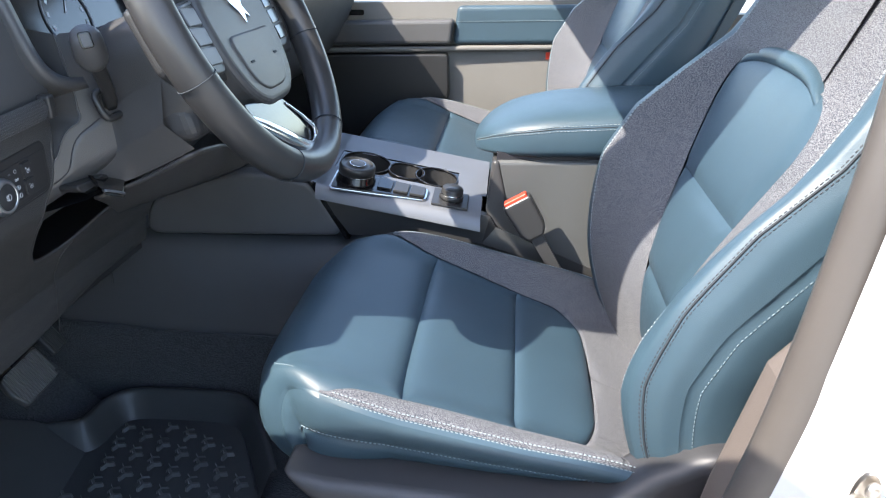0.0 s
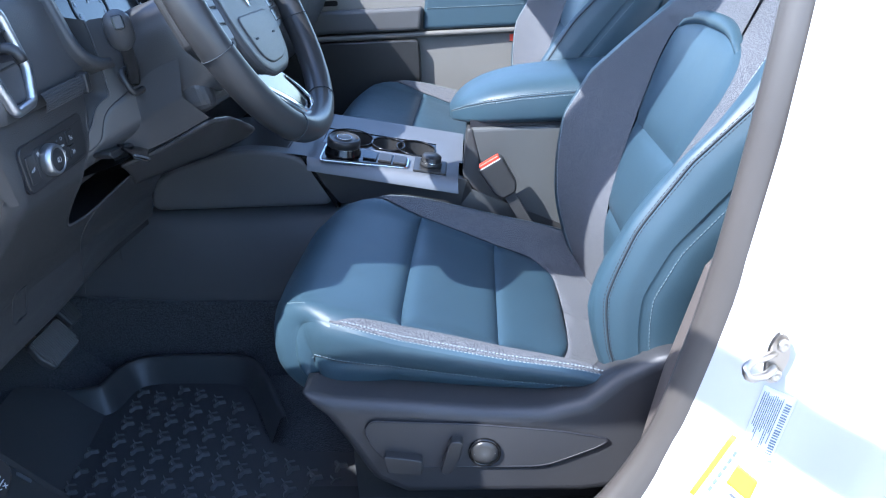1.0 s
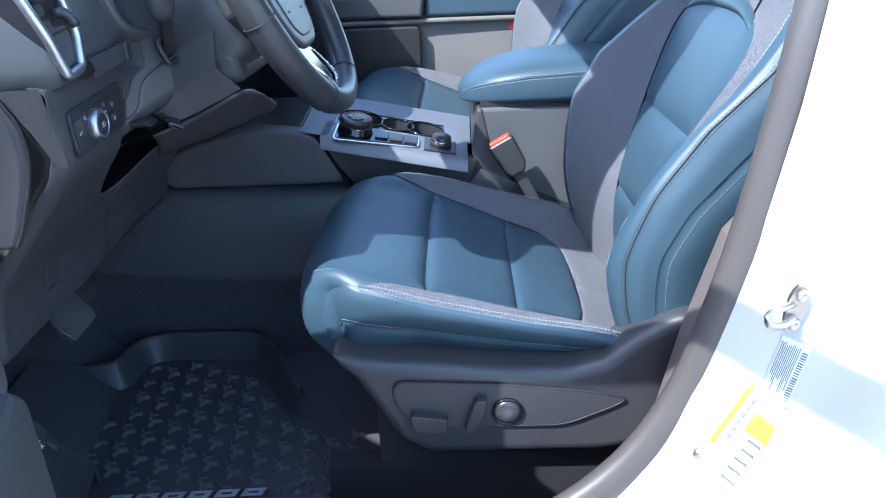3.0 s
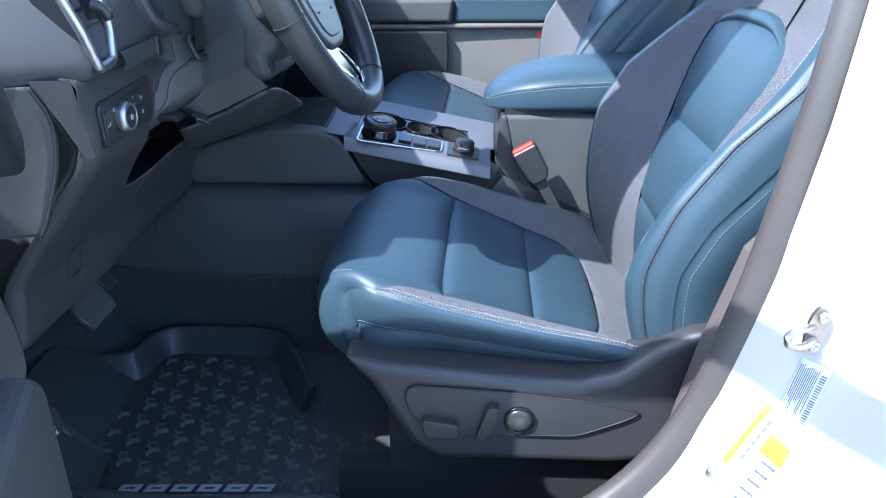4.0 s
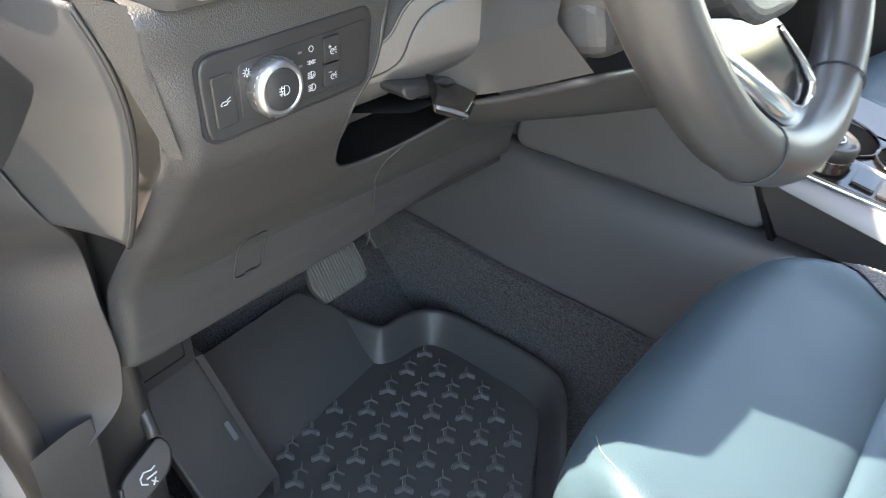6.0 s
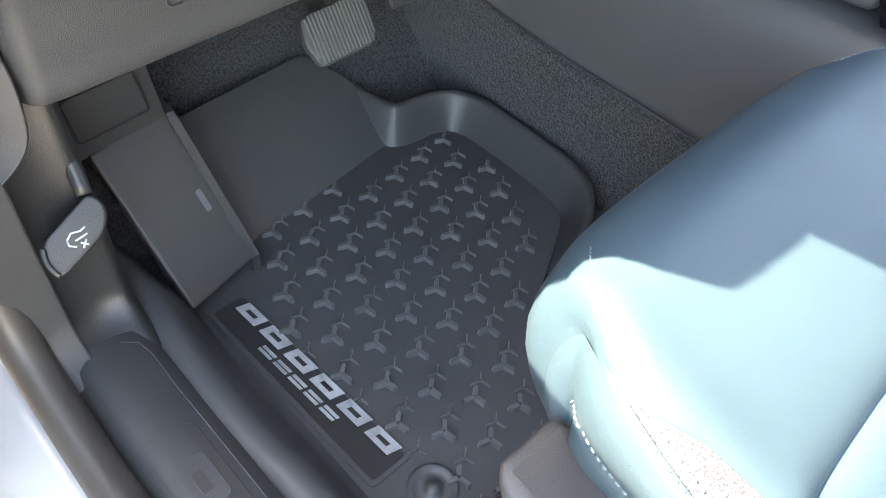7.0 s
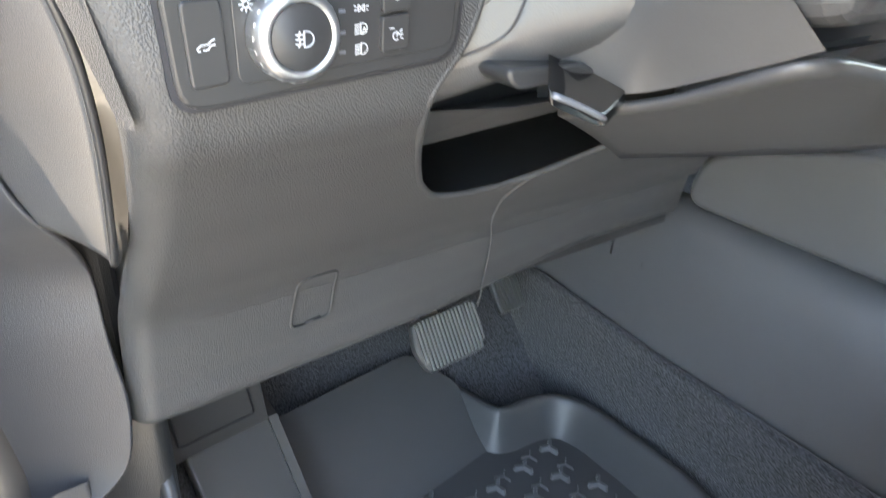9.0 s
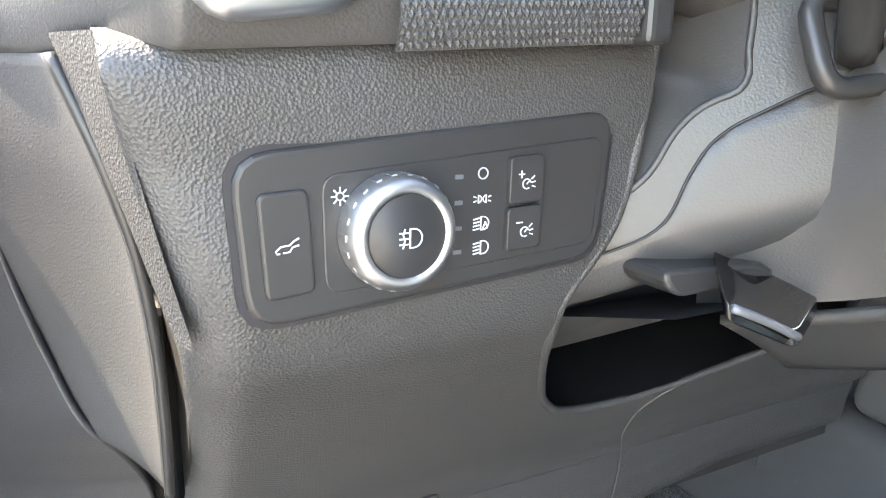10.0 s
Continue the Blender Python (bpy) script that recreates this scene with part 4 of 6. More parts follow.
def fascia_x(y, z):
    k = bend(y)
    return smooth_value([(1.0, -0.275), (1.07, -0.272), (1.095, -0.262), (1.13, -0.266), (1.165, -0.272), (1.25, -0.289)], z + 0.028 * k) - 0.055 * k


def joint_z(y):
    return smooth_value([(p.y, p.z) for p in JOINT], y)


def col_point(p, y):
    k = bend(y)
    z = p.y - 0.034 * k + 0.006 + (0.012 * (y - 0.95) / 0.25 if y > 0.95 else 0)
    front = p.y > 1.08
    x = fascia_x(y, z) if front else p.x - 0.055 * k
    if front and p.y > 1.13:
        x = min(x, p.x - 0.055 * k)
    return Vector((x - (0.005 + 1.5 * max(0.0, z - joint_z(y) - 0.003) if z > joint_z(y) + 0.001 and y < 0.95 else 0.0), y, z))


COLP = curve([(-0.36, 1.20), (-0.30, 1.165), (-0.272, 1.13), (-0.262, 1.095), (-0.275, 1.07), (-0.32, 1.058), (-0.40, 1.05)], 60)
thick(part("column_cover", grid(col_point, COLP, lin(0.785, 0.95, 90) + lin(0.96, 1.235, 24)), COLUMN, col), 0.004)
part("cover_joint", tube([Vector((fascia_x(p.y, p.z) + 0.0004, p.y, p.z)) for p in JOINT], 0.0006, 6), INK, col)
# fascia round the stalk, with its raised edge and the hollow beside it
FAR_CORNER = Vector((-0.285, 0.95, 1.225))


def fascia_point(i, t):
    """Strip between the joint and the raised edge, widening into the upper sheet."""
    low = JOINT[i]
    s = i / 47
    top = RIDGE[round(min(1.0, s * 1.28) * 47)] if s < 0.78 else RIDGE[47].lerp(FAR_CORNER, (s - 0.78) / 0.22)
    p = low.lerp(top, t)
    return Vector((fascia_x(p.y, p.z), p.y, p.z))


part("stalk_fascia", grid(fascia_point, range(48), lin(0, 1, 24)), COLUMN, col, "smooth dark fascia")
ON_RIDGE = [Vector((fascia_x(p.y, p.z), p.y, p.z)) for p in RIDGE]
part("fascia_hollow", grid(lambda p, t: Vector((p.x - 0.13 * t, p.y - 0.004 * math.sin(math.pi * t) - 0.012 * t, p.z + 0.03 * t)), ON_RIDGE, lin(0, 1, 14)), COLUMN, col, "smooth hollow beside the fascia")
part("fascia_edge", tube(ON_RIDGE, 0.0014, 8), COLUMN, col)
part("recess_wall", grid(lambda x, y: Vector((x, y, 1.048 - 0.35 * (x + 0.28) * 0 - 0.03 * max(0, (-0.28 - x)) / 0.1)), lin(-0.285, -0.40, 6), lin(0.80, 1.235, 8)), PLASTIC_SMOOTH, col)
# face towards the door, its folded lower edge, and the sloping knee panel behind the handle
FOLD = curve([(-0.3025, 0.8285, 1.0605), (-0.278, 0.850, 1.081), (-0.248, 0.853, 1.0995), (-0.208, 0.851, 1.119)], 24)
FACE_TOP = curve([(-0.2950, 0.8265, 1.113), (-0.2725, 0.8535, 1.132), (-0.245, 0.856, 1.152), (-0.205, 0.856, 1.168)], 24)
FACE_LOW = curve([(-0.310, 0.838, 1.040), (-0.266, 0.868, 1.050), (-0.222, 0.870, 1.069), (-0.184, 0.870, 1.087)], 24)


def face_point(i, k):
    """Flat face, a rounded fold, and the narrower face that turns under."""
    a, b, c = FACE_TOP[i], FOLD[i], FACE_LOW[i]
    if k <= 6:
        return a.lerp(b, 0.94 * k / 6)
    if k >= 9:
        return b.lerp(c, 0.06 + 0.94 * (k - 9) / 4)
    return b.lerp(a, 0.06).lerp(b.lerp(c, 0.06), (k - 6) / 3) * 0.5 + (b.lerp(a, 0.03) if k == 7 else b.lerp(c, 0.03)) * 0.5


part("column_face", grid(face_point, range(24), range(14)), COLUMN, col, "flat charcoal face with a folded lower edge")
LOBE_TOP = curve([(-0.315, 0.86, 1.030), (-0.262, 0.874, 1.048), (-0.188, 0.876, 1.083), (-0.190, 0.93, 1.075), (-0.196, 0.98, 1.064), (-0.192, 1.03, 1.043), (-0.193, 1.06, 1.024)], 30)
LOBE_LOW = curve([(-0.365, 0.985, 0.966), (-0.338, 1.00, 0.973), (-0.305, 1.02, 0.981), (-0.28, 1.035, 0.987), (-0.228, 1.06, 1.003), (-0.208, 1.065, 1.011), (-0.195, 1.066, 1.020)], 30)
thick(part("column_knee_panel", grid(lambda i, t: LOBE_TOP[i].lerp(LOBE_LOW[i], t) + Vector((0.006, -0.006, 0.004)) * math.sin(math.pi * t), range(30), lin(0, 1, 10)), COLUMN, col, "sloping charcoal knee panel"), 0.004, -1)
handle = thing("release_handle", (-0.27, 0.84, 1.045), "black plastic steering column release handle", "handle")
sharp(bevel(part("paddle", slab(rounded([(-0.262, 0.797, 1.054), (-0.260, 0.834, 1.038), (-0.275, 0.868, 1.044), (-0.305, 0.838, 1.062)], 0.006, 4), (-0.001, 0.0, 0.006)), GLOSS, handle, "smooth black paddle", False), 0.002, 3))
bevel(part("arm", slab(rounded([(-0.295, 0.800, 1.062), (-0.285, 0.845, 1.063), (-0.285, 0.855, 1.056), (-0.292, 0.806, 1.051)], 0.005, 3), (-0.03, 0, 0.0)), PLASTIC_SMOOTH, handle, smooth=False), 0.002)
part("silver_edge", tube(curve([(-0.2613, 0.799, 1.0583), (-0.2598, 0.818, 1.0505), (-0.2593, 0.833, 1.0432)], 8), 0.0016, 8), SILVER, handle, "thin silver edge")


# ---- steering wheel, column and lever ----
WC, WT = Vector((-0.134, 0.93, 1.231)), radians(24.3)
WN = Vector((math.cos(WT), 0, math.sin(WT)))
WU, WV = Vector((-math.sin(WT), 0, math.cos(WT))), Vector((0, 1, 0))


def wh(v, u, n=0.0):
    """A point of the wheel: v across, u up, n towards the driver."""
    return WC + WV * v + WU * u + WN * n


wheel = thing("steering_wheel", WC, "black leather steering wheel with silver spoke trim", "steering wheel")
RR = 0.192
ring = [wh(RR * math.cos(k), RR * math.sin(k) * (0.985 if math.sin(k) < 0 else 1), 0.0) for k in lin(0, 2 * math.pi, 81)[:-1]]
part("rim", tube(ring, 0.0185, 16, True, up=WN, squash=1.1), PLASTIC_SMOOTH, wheel, "black leather rim")
for a in (-62, -118, -15, 195):
    k = radians(a)
    d = Vector((-math.sin(k), math.cos(k)))
    c = wh(RR * math.cos(k), RR * math.sin(k) * 0.985, 0.0)
    t = WV * d.x + WU * d.y
    s = WV * math.cos(k) + WU * math.sin(k)
    part("rim_seam", tube([c + 0.0191 * (math.cos(b) * s + 1.1 * math.sin(b) * WN) for b in lin(0, 2 * math.pi, 25)[:-1]], 0.0007, 5, True, up=t), SEAM, wheel)
hub_out = [(-0.085, 0.062), (-0.04, 0.078), (0.04, 0.078), (0.085, 0.062), (0.098, 0.0), (0.094, -0.045), (0.076, -0.084), (0.042, -0.106), (-0.042, -0.106), (-0.076, -0.084), (-0.094, -0.045), (-0.098, 0.0)]
hub = part("airbag_cover", slab(rounded([wh(v, u, -0.035) for v, u in hub_out], 0.02, 4), WN * 0.035), PLASTIC_FINE, wheel, "charcoal airbag cover", False)
bevel(hub, 0.012, 4)
bevel(part("hub_ridge", slab(rounded([wh(v, u, -0.004) for v, u in [(-0.07, -0.02), (0.07, -0.02), (0.055, -0.075), (0.03, -0.09), (-0.03, -0.09), (-0.055, -0.075)]], 0.015, 4), WN * 0.006), PLASTIC_FINE, wheel, "raised lower pad", False), 0.005, 3)
part("emblem", slab([wh(v, u + 0.01, 0.0002) for v, u in [(-0.022, 0.018), (-0.012, 0.02), (0.0, 0.008), (0.008, 0.014), (0.02, 0.008), (0.014, -0.002), (0.024, -0.016), (0.012, -0.010), (0.004, -0.022), (-0.002, -0.008), (-0.016, 0.004)]], WN * 0.0018), CHROME, wheel, "silver emblem", False)
for v in (-0.045, 0.035):
    part("hub_mark", slab([wh(v, -0.052, 0.0022), wh(v + 0.011, -0.052, 0.0022), wh(v + 0.011, -0.055, 0.0022), wh(v, -0.055, 0.0022)], WN * 0.0005), SEAM, wheel, smooth=False)
for s in (-1, 1):
    sp = [(s * 0.07, 0.04), (s * 0.183, 0.035), (s * 0.185, -0.03), (s * 0.15, -0.062), (s * 0.08, -0.06)]
    spoke = part("spoke", slab([wh(v, u, -0.035) for v, u in sp], WN * 0.022), PLASTIC_SMOOTH, wheel, smooth=False)
    bevel(spoke, 0.006)
    bevel(part("button_pad", slab(rounded([wh(s * v, u, -0.014) for v, u in [(0.094, 0.028), (0.152, 0.024), (0.150, -0.030), (0.122, -0.052), (0.094, -0.052)]], 0.010), WN * 0.008), PLASTIC_SMOOTH, wheel, "button pad", False), 0.003)
    for i in range(3):
        u0 = 0.018 - i * 0.021
        bevel(part("wheel_button", slab([wh(s * v, u, -0.006) for v, u in [(0.100, u0), (0.132 + 0.004 * i, u0 + 0.002), (0.130, u0 - 0.017), (0.100, u0 - 0.018)]], WN * 0.003), GLOSS if s > 0 else SILVER, wheel, smooth=False), 0.0012)
    part("button_trim", tube([wh(s * v, u, -0.005) for v, u in [(0.098, 0.024), (0.150, 0.018)]], 0.0015, 6), SILVER, wheel)
# lower spoke: gloss wedge edged with silver along the rim
bevel(part("lower_spoke", slab(rounded([wh(v, u, -0.02) for v, u in [(-0.105, -0.088), (-0.04, -0.098), (0.012, -0.106), (0.055, -0.150), (0.048, -0.172), (-0.02, -0.168), (-0.085, -0.135)]], 0.008), WN * 0.014), GLOSS, wheel, "gloss black lower spoke", False), 0.003)
low = curve([wh(v, u, n) for v, u, n in [(-0.122, -0.100, -0.004), (-0.09, -0.122, 0.0), (-0.052, -0.147, 0.002), (-0.014, -0.166, 0.0), (0.022, -0.174, -0.002), (0.044, -0.168, -0.004)]], 28)
part("spoke_trim", tube(low, 0.010, 12, up=WN, squash=0.5, radii=[0.003 + 0.008 * math.sin(math.pi * min(1, 0.12 + 0.8 * i / 27)) for i in range(28)]), CHROME, wheel, "satin silver lower spoke trim")
low = curve([wh(v, u, n) for v, u, n in [(0.040, -0.170, -0.003), (0.052, -0.158, -0.003), (0.046, -0.148, -0.004), (0.008, -0.112, -0.005)]], 16)
part("spoke_trim", tube(low, 0.003, 8, up=WN, squash=0.7, radii=[0.0055 - 0.00025 * i for i in range(16)]), CHROME, wheel, "satin silver lower spoke trim")

shroud = thing("column_shroud", (-0.25, 0.94, 1.15), "charcoal plastic steering column shroud", "column shroud")
secs = [(-0.048, 0.060, 0.050), (-0.056, 0.068, 0.060), (-0.09, 0.072, 0.070), (-0.13, 0.072, 0.075), (-0.19, 0.068, 0.075)]
def shroud_point(i, k):
    n, rv, ru = secs[i]
    c, s = math.cos(k), math.sin(k)
    e = 0.55
    return wh(rv * math.copysign(abs(c) ** e, c), -0.02 + ru * math.copysign(abs(s) ** e, s), n)


part("shroud_shell", grid(shroud_point, range(5), lin(0, 2 * math.pi, 49)[:-1], close_v=True), COLUMN, shroud, "charcoal shroud shell")
part("shroud_collar", turned([(0.055, 0), (0.058, 0.01), (0.045, 0.016)], wh(0, 0, -0.05), WN, 40), PLASTIC_SMOOTH, shroud)
bevel(part("shroud_lower", slab([(-0.30, 0.862, 1.12), (-0.225, 0.862, 1.088), (-0.17, 0.862, 1.098), (-0.18, 0.862, 1.14), (-0.28, 0.862, 1.17)], (0, 0.15, 0)), PLASTIC_FINE, shroud, smooth=False), 0.016, 4)

lever = thing("column_lever", (-0.25, 0.84, 1.15), "black column stalk with square end button", "lever")
part("stalk", tube(curve([(-0.268, 0.855, 1.14), (-0.262, 0.845, 1.155), (-0.252, 0.820, 1.181), (-0.246, 0.800, 1.204)], 14), 0.008, 10, radii=lin(0.007, 0.0085, 14)), PLASTIC_SMOOTH, lever)
part("stalk_end", tube(curve([(-0.25, 0.810, 1.19), (-0.246, 0.799, 1.205), (-0.242, 0.788, 1.221), (-0.24, 0.783, 1.229)], 12), 0.014, 14, radii=[0.008, 0.012, 0.0145, 0.016, 0.0165, 0.0165, 0.0165, 0.0165, 0.016, 0.0155, 0.014, 0.010]), PLASTIC_SOFT, lever)
KD = Vector((0.5, -0.85, 0.12)).normalized()
KT = (Vector((0.01, -0.027, 0.039)) - KD * Vector((0.01, -0.027, 0.039)).dot(KD)).normalized()
KS = KD.cross(KT)
KC = Vector((-0.2425, 0.789, 1.219)) + KD * 0.0145
bevel(part("end_button", slab(rounded([KC - KS * 0.006 - KT * 0.008, KC + KS * 0.006 - KT * 0.008, KC + KS * 0.006 + KT * 0.008, KC - KS * 0.006 + KT * 0.008], 0.003), KD * 0.003), GLOSS, lever, "square button outline", False), 0.001)
bevel(part("button_face", slab(rounded([KC - KS * 0.0045 - KT * 0.0065, KC + KS * 0.0045 - KT * 0.0065, KC + KS * 0.0045 + KT * 0.0065, KC - KS * 0.0045 + KT * 0.0065], 0.002), KD * 0.0036), PLASTIC_SOFT, lever, "grey button face", False), 0.0006)
part("stalk_boot", tube(rounded([(-0.262, 0.832, 1.128), (-0.258, 0.866, 1.132), (-0.268, 0.86, 1.158), (-0.274, 0.832, 1.158)], 0.01), 0.004, 8, True, up=WN), PLASTIC_SMOOTH, lever)

# ---- instrument display ----
gauge = thing("instrument_display", (-0.37, 0.93, 1.22), "dark instrument display with dial ring", "display")
GN = Vector((0.95, 0, 0.3)).normalized()
GU = Vector((-0.3, 0, 0.95))
GC = Vector((-0.345, 0.945, 1.235))
def gp(v, u, n=0.0):
    return GC + Vector((0, v, 0)) + GU * u + GN * n


part("screen", slab(rounded([gp(-0.145, -0.07), gp(0.24, -0.07), gp(0.24, 0.07), gp(-0.145, 0.07)], 0.02), GN * 0.004), GLOSS, gauge, "glossy black screen", False)
for v0 in (-0.023, 0.16):
    part("dial_ring", tube([gp(v0 + 0.044 * math.cos(a), 0.044 * math.sin(a) - 0.008, 0.005) for a in lin(0, 2 * math.pi, 41)[:-1]], 0.0012, 6, True, up=GN), SILVER, gauge)
    for i in range(11):
        a = radians(220 - i * 26)
        part("dial_mark", slab([gp(v0 + r * math.cos(a) + d * math.sin(a), r * math.sin(a) - d * math.cos(a) - 0.008, 0.0042) for r, d in ((0.033, -0.003), (0.037, -0.003), (0.037, 0.003), (0.033, 0.003))], GN * 0.0004), MARK, gauge, smooth=False)
    part("needle", slab([gp(v0 - 0.002, -0.002, 0.0046), gp(v0 + 0.002, 0.0, 0.0046), gp(v0 + 0.022, 0.032, 0.0046)], GN * 0.0005), MARK, gauge, smooth=False)
hoodl = part("display_hood", grid(lambda k, n: gp(0.155 * math.copysign(abs(math.cos(k)) ** 0.4, math.cos(k)), 0.078 * math.copysign(abs(math.sin(k)) ** 0.4, math.sin(k)), n), lin(0, 2 * math.pi, 61)[:-1], [0.0, 0.015, 0.03, 0.036], close_u=True), PLASTIC_SOFT, gauge, "charcoal hood")
thick(hoodl, 0.012, 1)

# ---- the rest of the dashboard towards the passenger ----
TOPS = curve([(-0.36, 1.00), (-0.30, 1.06), (-0.25, 1.15), (-0.225, 1.225), (-0.245, 1.262), (-0.30, 1.275), (-0.6, 1.26), (-0.9, 1.17)], 30)
part("dash_upper", grid(lambda p, y: Vector((p.x - 0.14 * max(0.0, min(1.0, (1.27 - y) / 0.10)), y, p.y)), TOPS, lin(0.80, 2.06, 50)), PLASTIC_SOFT, dash)
part("dash_passenger_lower", slab([(-0.42, 1.26, 1.04), (-0.50, 1.26, 0.85), (-0.95, 1.26, 0.85), (-0.95, 1.26, 1.04)], (0, 0.80, 0)), PLASTIC, dash, smooth=False)


# ---- centre console ----
def ct(x, y, up=0.0):
    return Vector((x, y, 0.7383 - 0.196 * x + 0.11 * y + up))


console = thing("center_console", (-0.1, 1.40, 0.44), "black console with grey silver top plate and rotary selector", "console")
SIDE = curve([(1.262, 0.44), (1.264, 0.60), (1.269, 0.66), (1.276, 0.71), (1.286, 0.75), (1.300, 0.78), (1.318, 0.795), (1.34, 0.799)], 40)
part("tunnel", grid(lambda x, p: Vector((x, p.x + 0.012 * max(0.0, min(1.0, (x + 0.45) / 0.4)), p.y - max(0.0, (x - 0.15) * 0.4))), lin(-0.95, 0.40, 50), SIDE), CONSOLE_SIDE, console, "charcoal padded tunnel side")
part("tunnel_core", box((-0.95, 1.30, 0.44), (0.38, 1.535, 0.70)), PLASTIC_SMOOTH, console, smooth=False)
for x0, z0 in ((-0.575, 0.735), (-0.528, 0.69)):
    part("tunnel_slit", tube([(x0, 1.2745 + 0.006 * k, z0 + 0.05 * k) for k in (-0.5, 0.0, 0.5)], 0.0012, 5), PLASTIC_SOFT, console)
# padded knee bolster
KP = [(-0.500, 0.808), (-0.487, 0.866), (-0.44, 0.895), (-0.31, 0.929), (-0.24, 0.925), (-0.175, 0.912), (-0.118, 0.81)]
knee_pad = part("knee_pad", slab(rounded([(x, 1.288, z) for x, z in KP], 0.03, 5), (0, 0.05, 0)), PAD_GREY, console, "soft charcoal knee pad", False)
bevel(knee_pad, 0.014, 4)
part("pad_end", slab([(-0.118, 1.286, 0.806), (-0.178, 1.286, 0.914), (-0.170, 1.286, 0.914), (-0.111, 1.286, 0.806)], (0, 0.02, 0)), GLOSS, console, "thin dark pad edge", False)
# side below the plate
part("plate_skirt", slab([(-0.17, 1.292, 0.90), (-0.11, 1.288, 0.815), (0.13, 1.292, 0.80), (0.40, 1.30, 0.70), (0.40, 1.30, 0.72), (0.155, 1.30, 0.83), (0.145, 1.296, 0.852)], (0, 0.02, 0)), PLASTIC_SMOOTH, console, smooth=False)
# silver plate, folded down along the driver's side
def plate_point(x, t):
    y, dz = [(1.276, -0.024), (1.277, -0.018), (1.283, -0.004), (1.290, 0.0), (1.32, 0.0), (1.36, 0.0), (1.372, 0.0)][t]
    return ct(x, y, dz)


part("top_plate", grid(plate_point, lin(-0.165, 0.128, 12), range(7)), SILVER, console, "grey silver top plate")
part("top_plate_far", grid(lambda x, y: ct(x, y), lin(-0.165, 0.135, 12), lin(1.455, 1.54, 4)), SILVER, console, "grey silver top plate")
part("top_plate_rear", grid(lambda x, y: ct(x, y), lin(0.078, 0.135, 4), lin(1.372, 1.456, 4)), SILVER, console, "grey silver top plate")
part("top_plate_front", grid(lambda x, y: ct(x, y), lin(-0.205, -0.15, 4), lin(1.29, 1.54, 6)), SILVER, console, "grey silver top plate")
bevel(part("plate_front", slab([ct(-0.50, 1.292, -0.07), ct(-0.50, 1.54, -0.07), ct(-0.21, 1.54, -0.006), ct(-0.21, 1.292, -0.006)], (0, 0, -0.05)), PLASTIC_SMOOTH, console, smooth=False), 0.004)
# cup holders: one long well with three round bays
bays = [(-0.098, 1.415, 0.046), (-0.02, 1.412, 0.034), (0.038, 1.412, 0.040)]
for x, y, r in bays:
    n = 36
    part("cup_well", grid(lambda k, d, x=x, y=y, r=r: ct(x + r * math.cos(k) * (1 - 0.08 * d), y + r * math.sin(k) * (1 - 0.08 * d), -0.07 * d), lin(0, 2 * math.pi, n + 1)[:-1], [-0.02, 0.5, 1.0], close_u=True), PLASTIC_SMOOTH, console, "black round cup well")
    part("cup_floor", slab([ct(x + r * 0.95 * math.cos(k), y + r * 0.95 * math.sin(k), -0.07) for k in lin(0, 2 * math.pi, n + 1)[:-1]], (0, 0, -0.004)), RUBBER, console, smooth=False)
    part("cup_rim", tube([ct(x + r * math.cos(k), y + r * math.sin(k), 0.001) for k in lin(0, 2 * math.pi, n + 1)[:-1]], 0.002, 6, True), GLOSS, console)
bm = bmesh.new()
def ring_fill(bm, x0, x1, y0, y1, holes, n=40):
    """A flat sheet round the wells, as a fine grid without the cells inside them."""
    vs = [[bm.verts.new(ct(x, y, -0.0015)) for y in lin(y0, y1, n)] for x in lin(x0, x1, 3 * n)]
    for i in range(3 * n - 1):
        for j in range(n - 1):
            c = (vs[i][j].co + vs[i + 1][j + 1].co) / 2
            if all((c.x - x) ** 2 + (c.y - y) ** 2 > (r - 0.001) ** 2 for x, y, r in holes):
                bm.faces.new([vs[i][j], vs[i + 1][j], vs[i + 1][j + 1], vs[i][j + 1]])


ring_fill(bm, -0.15, 0.08, 1.37, 1.457, bays)
part("well_deck", bm, GLOSS, console, "black deck round the wells")

# chrome framed control strip
bevel(part("control_bezel", slab(rounded([ct(-0.140, 1.272, 0.0005), ct(-0.140, 1.362, 0.0005), ct(0.030, 1.347, 0.0005), ct(0.030, 1.298, 0.0005)], 0.012), (0, 0, 0.004)), CHROME, console, "bright control surround", False), 0.001)
bevel(part("control_deck", slab(rounded([ct(-0.136, 1.276, 0.003), ct(-0.136, 1.358, 0.003), ct(0.027, 1.344, 0.003), ct(0.027, 1.301, 0.003)], 0.010), (0, 0, 0.003)), GLOSS, console, "gloss black control deck", False), 0.0008)
CN = Vector((0.194, -0.109, 0.975)).normalized()
dial = part("selector_base", turned([(0.036, 0), (0.036, 0.006), (0.033, 0.009), (0.033, 0.016), (0.0315, 0.0175)], ct(-0.100, 1.322, 0.004), CN, 40), GLOSS, console, "black rotary gear selector")
part("selector_ring", turned([(0.0325, 0.0175), (0.0325, 0.030), (0.0305, 0.033), (0.027, 0.034), (0.0265, 0.032), (0.014, 0.0315), (0.0138, 0.0335), (0.011, 0.034), (0.0, 0.034)], ct(-0.100, 1.322, 0.004), CN, 40), PLASTIC_SMOOTH, dial, "ribbed selector grip")
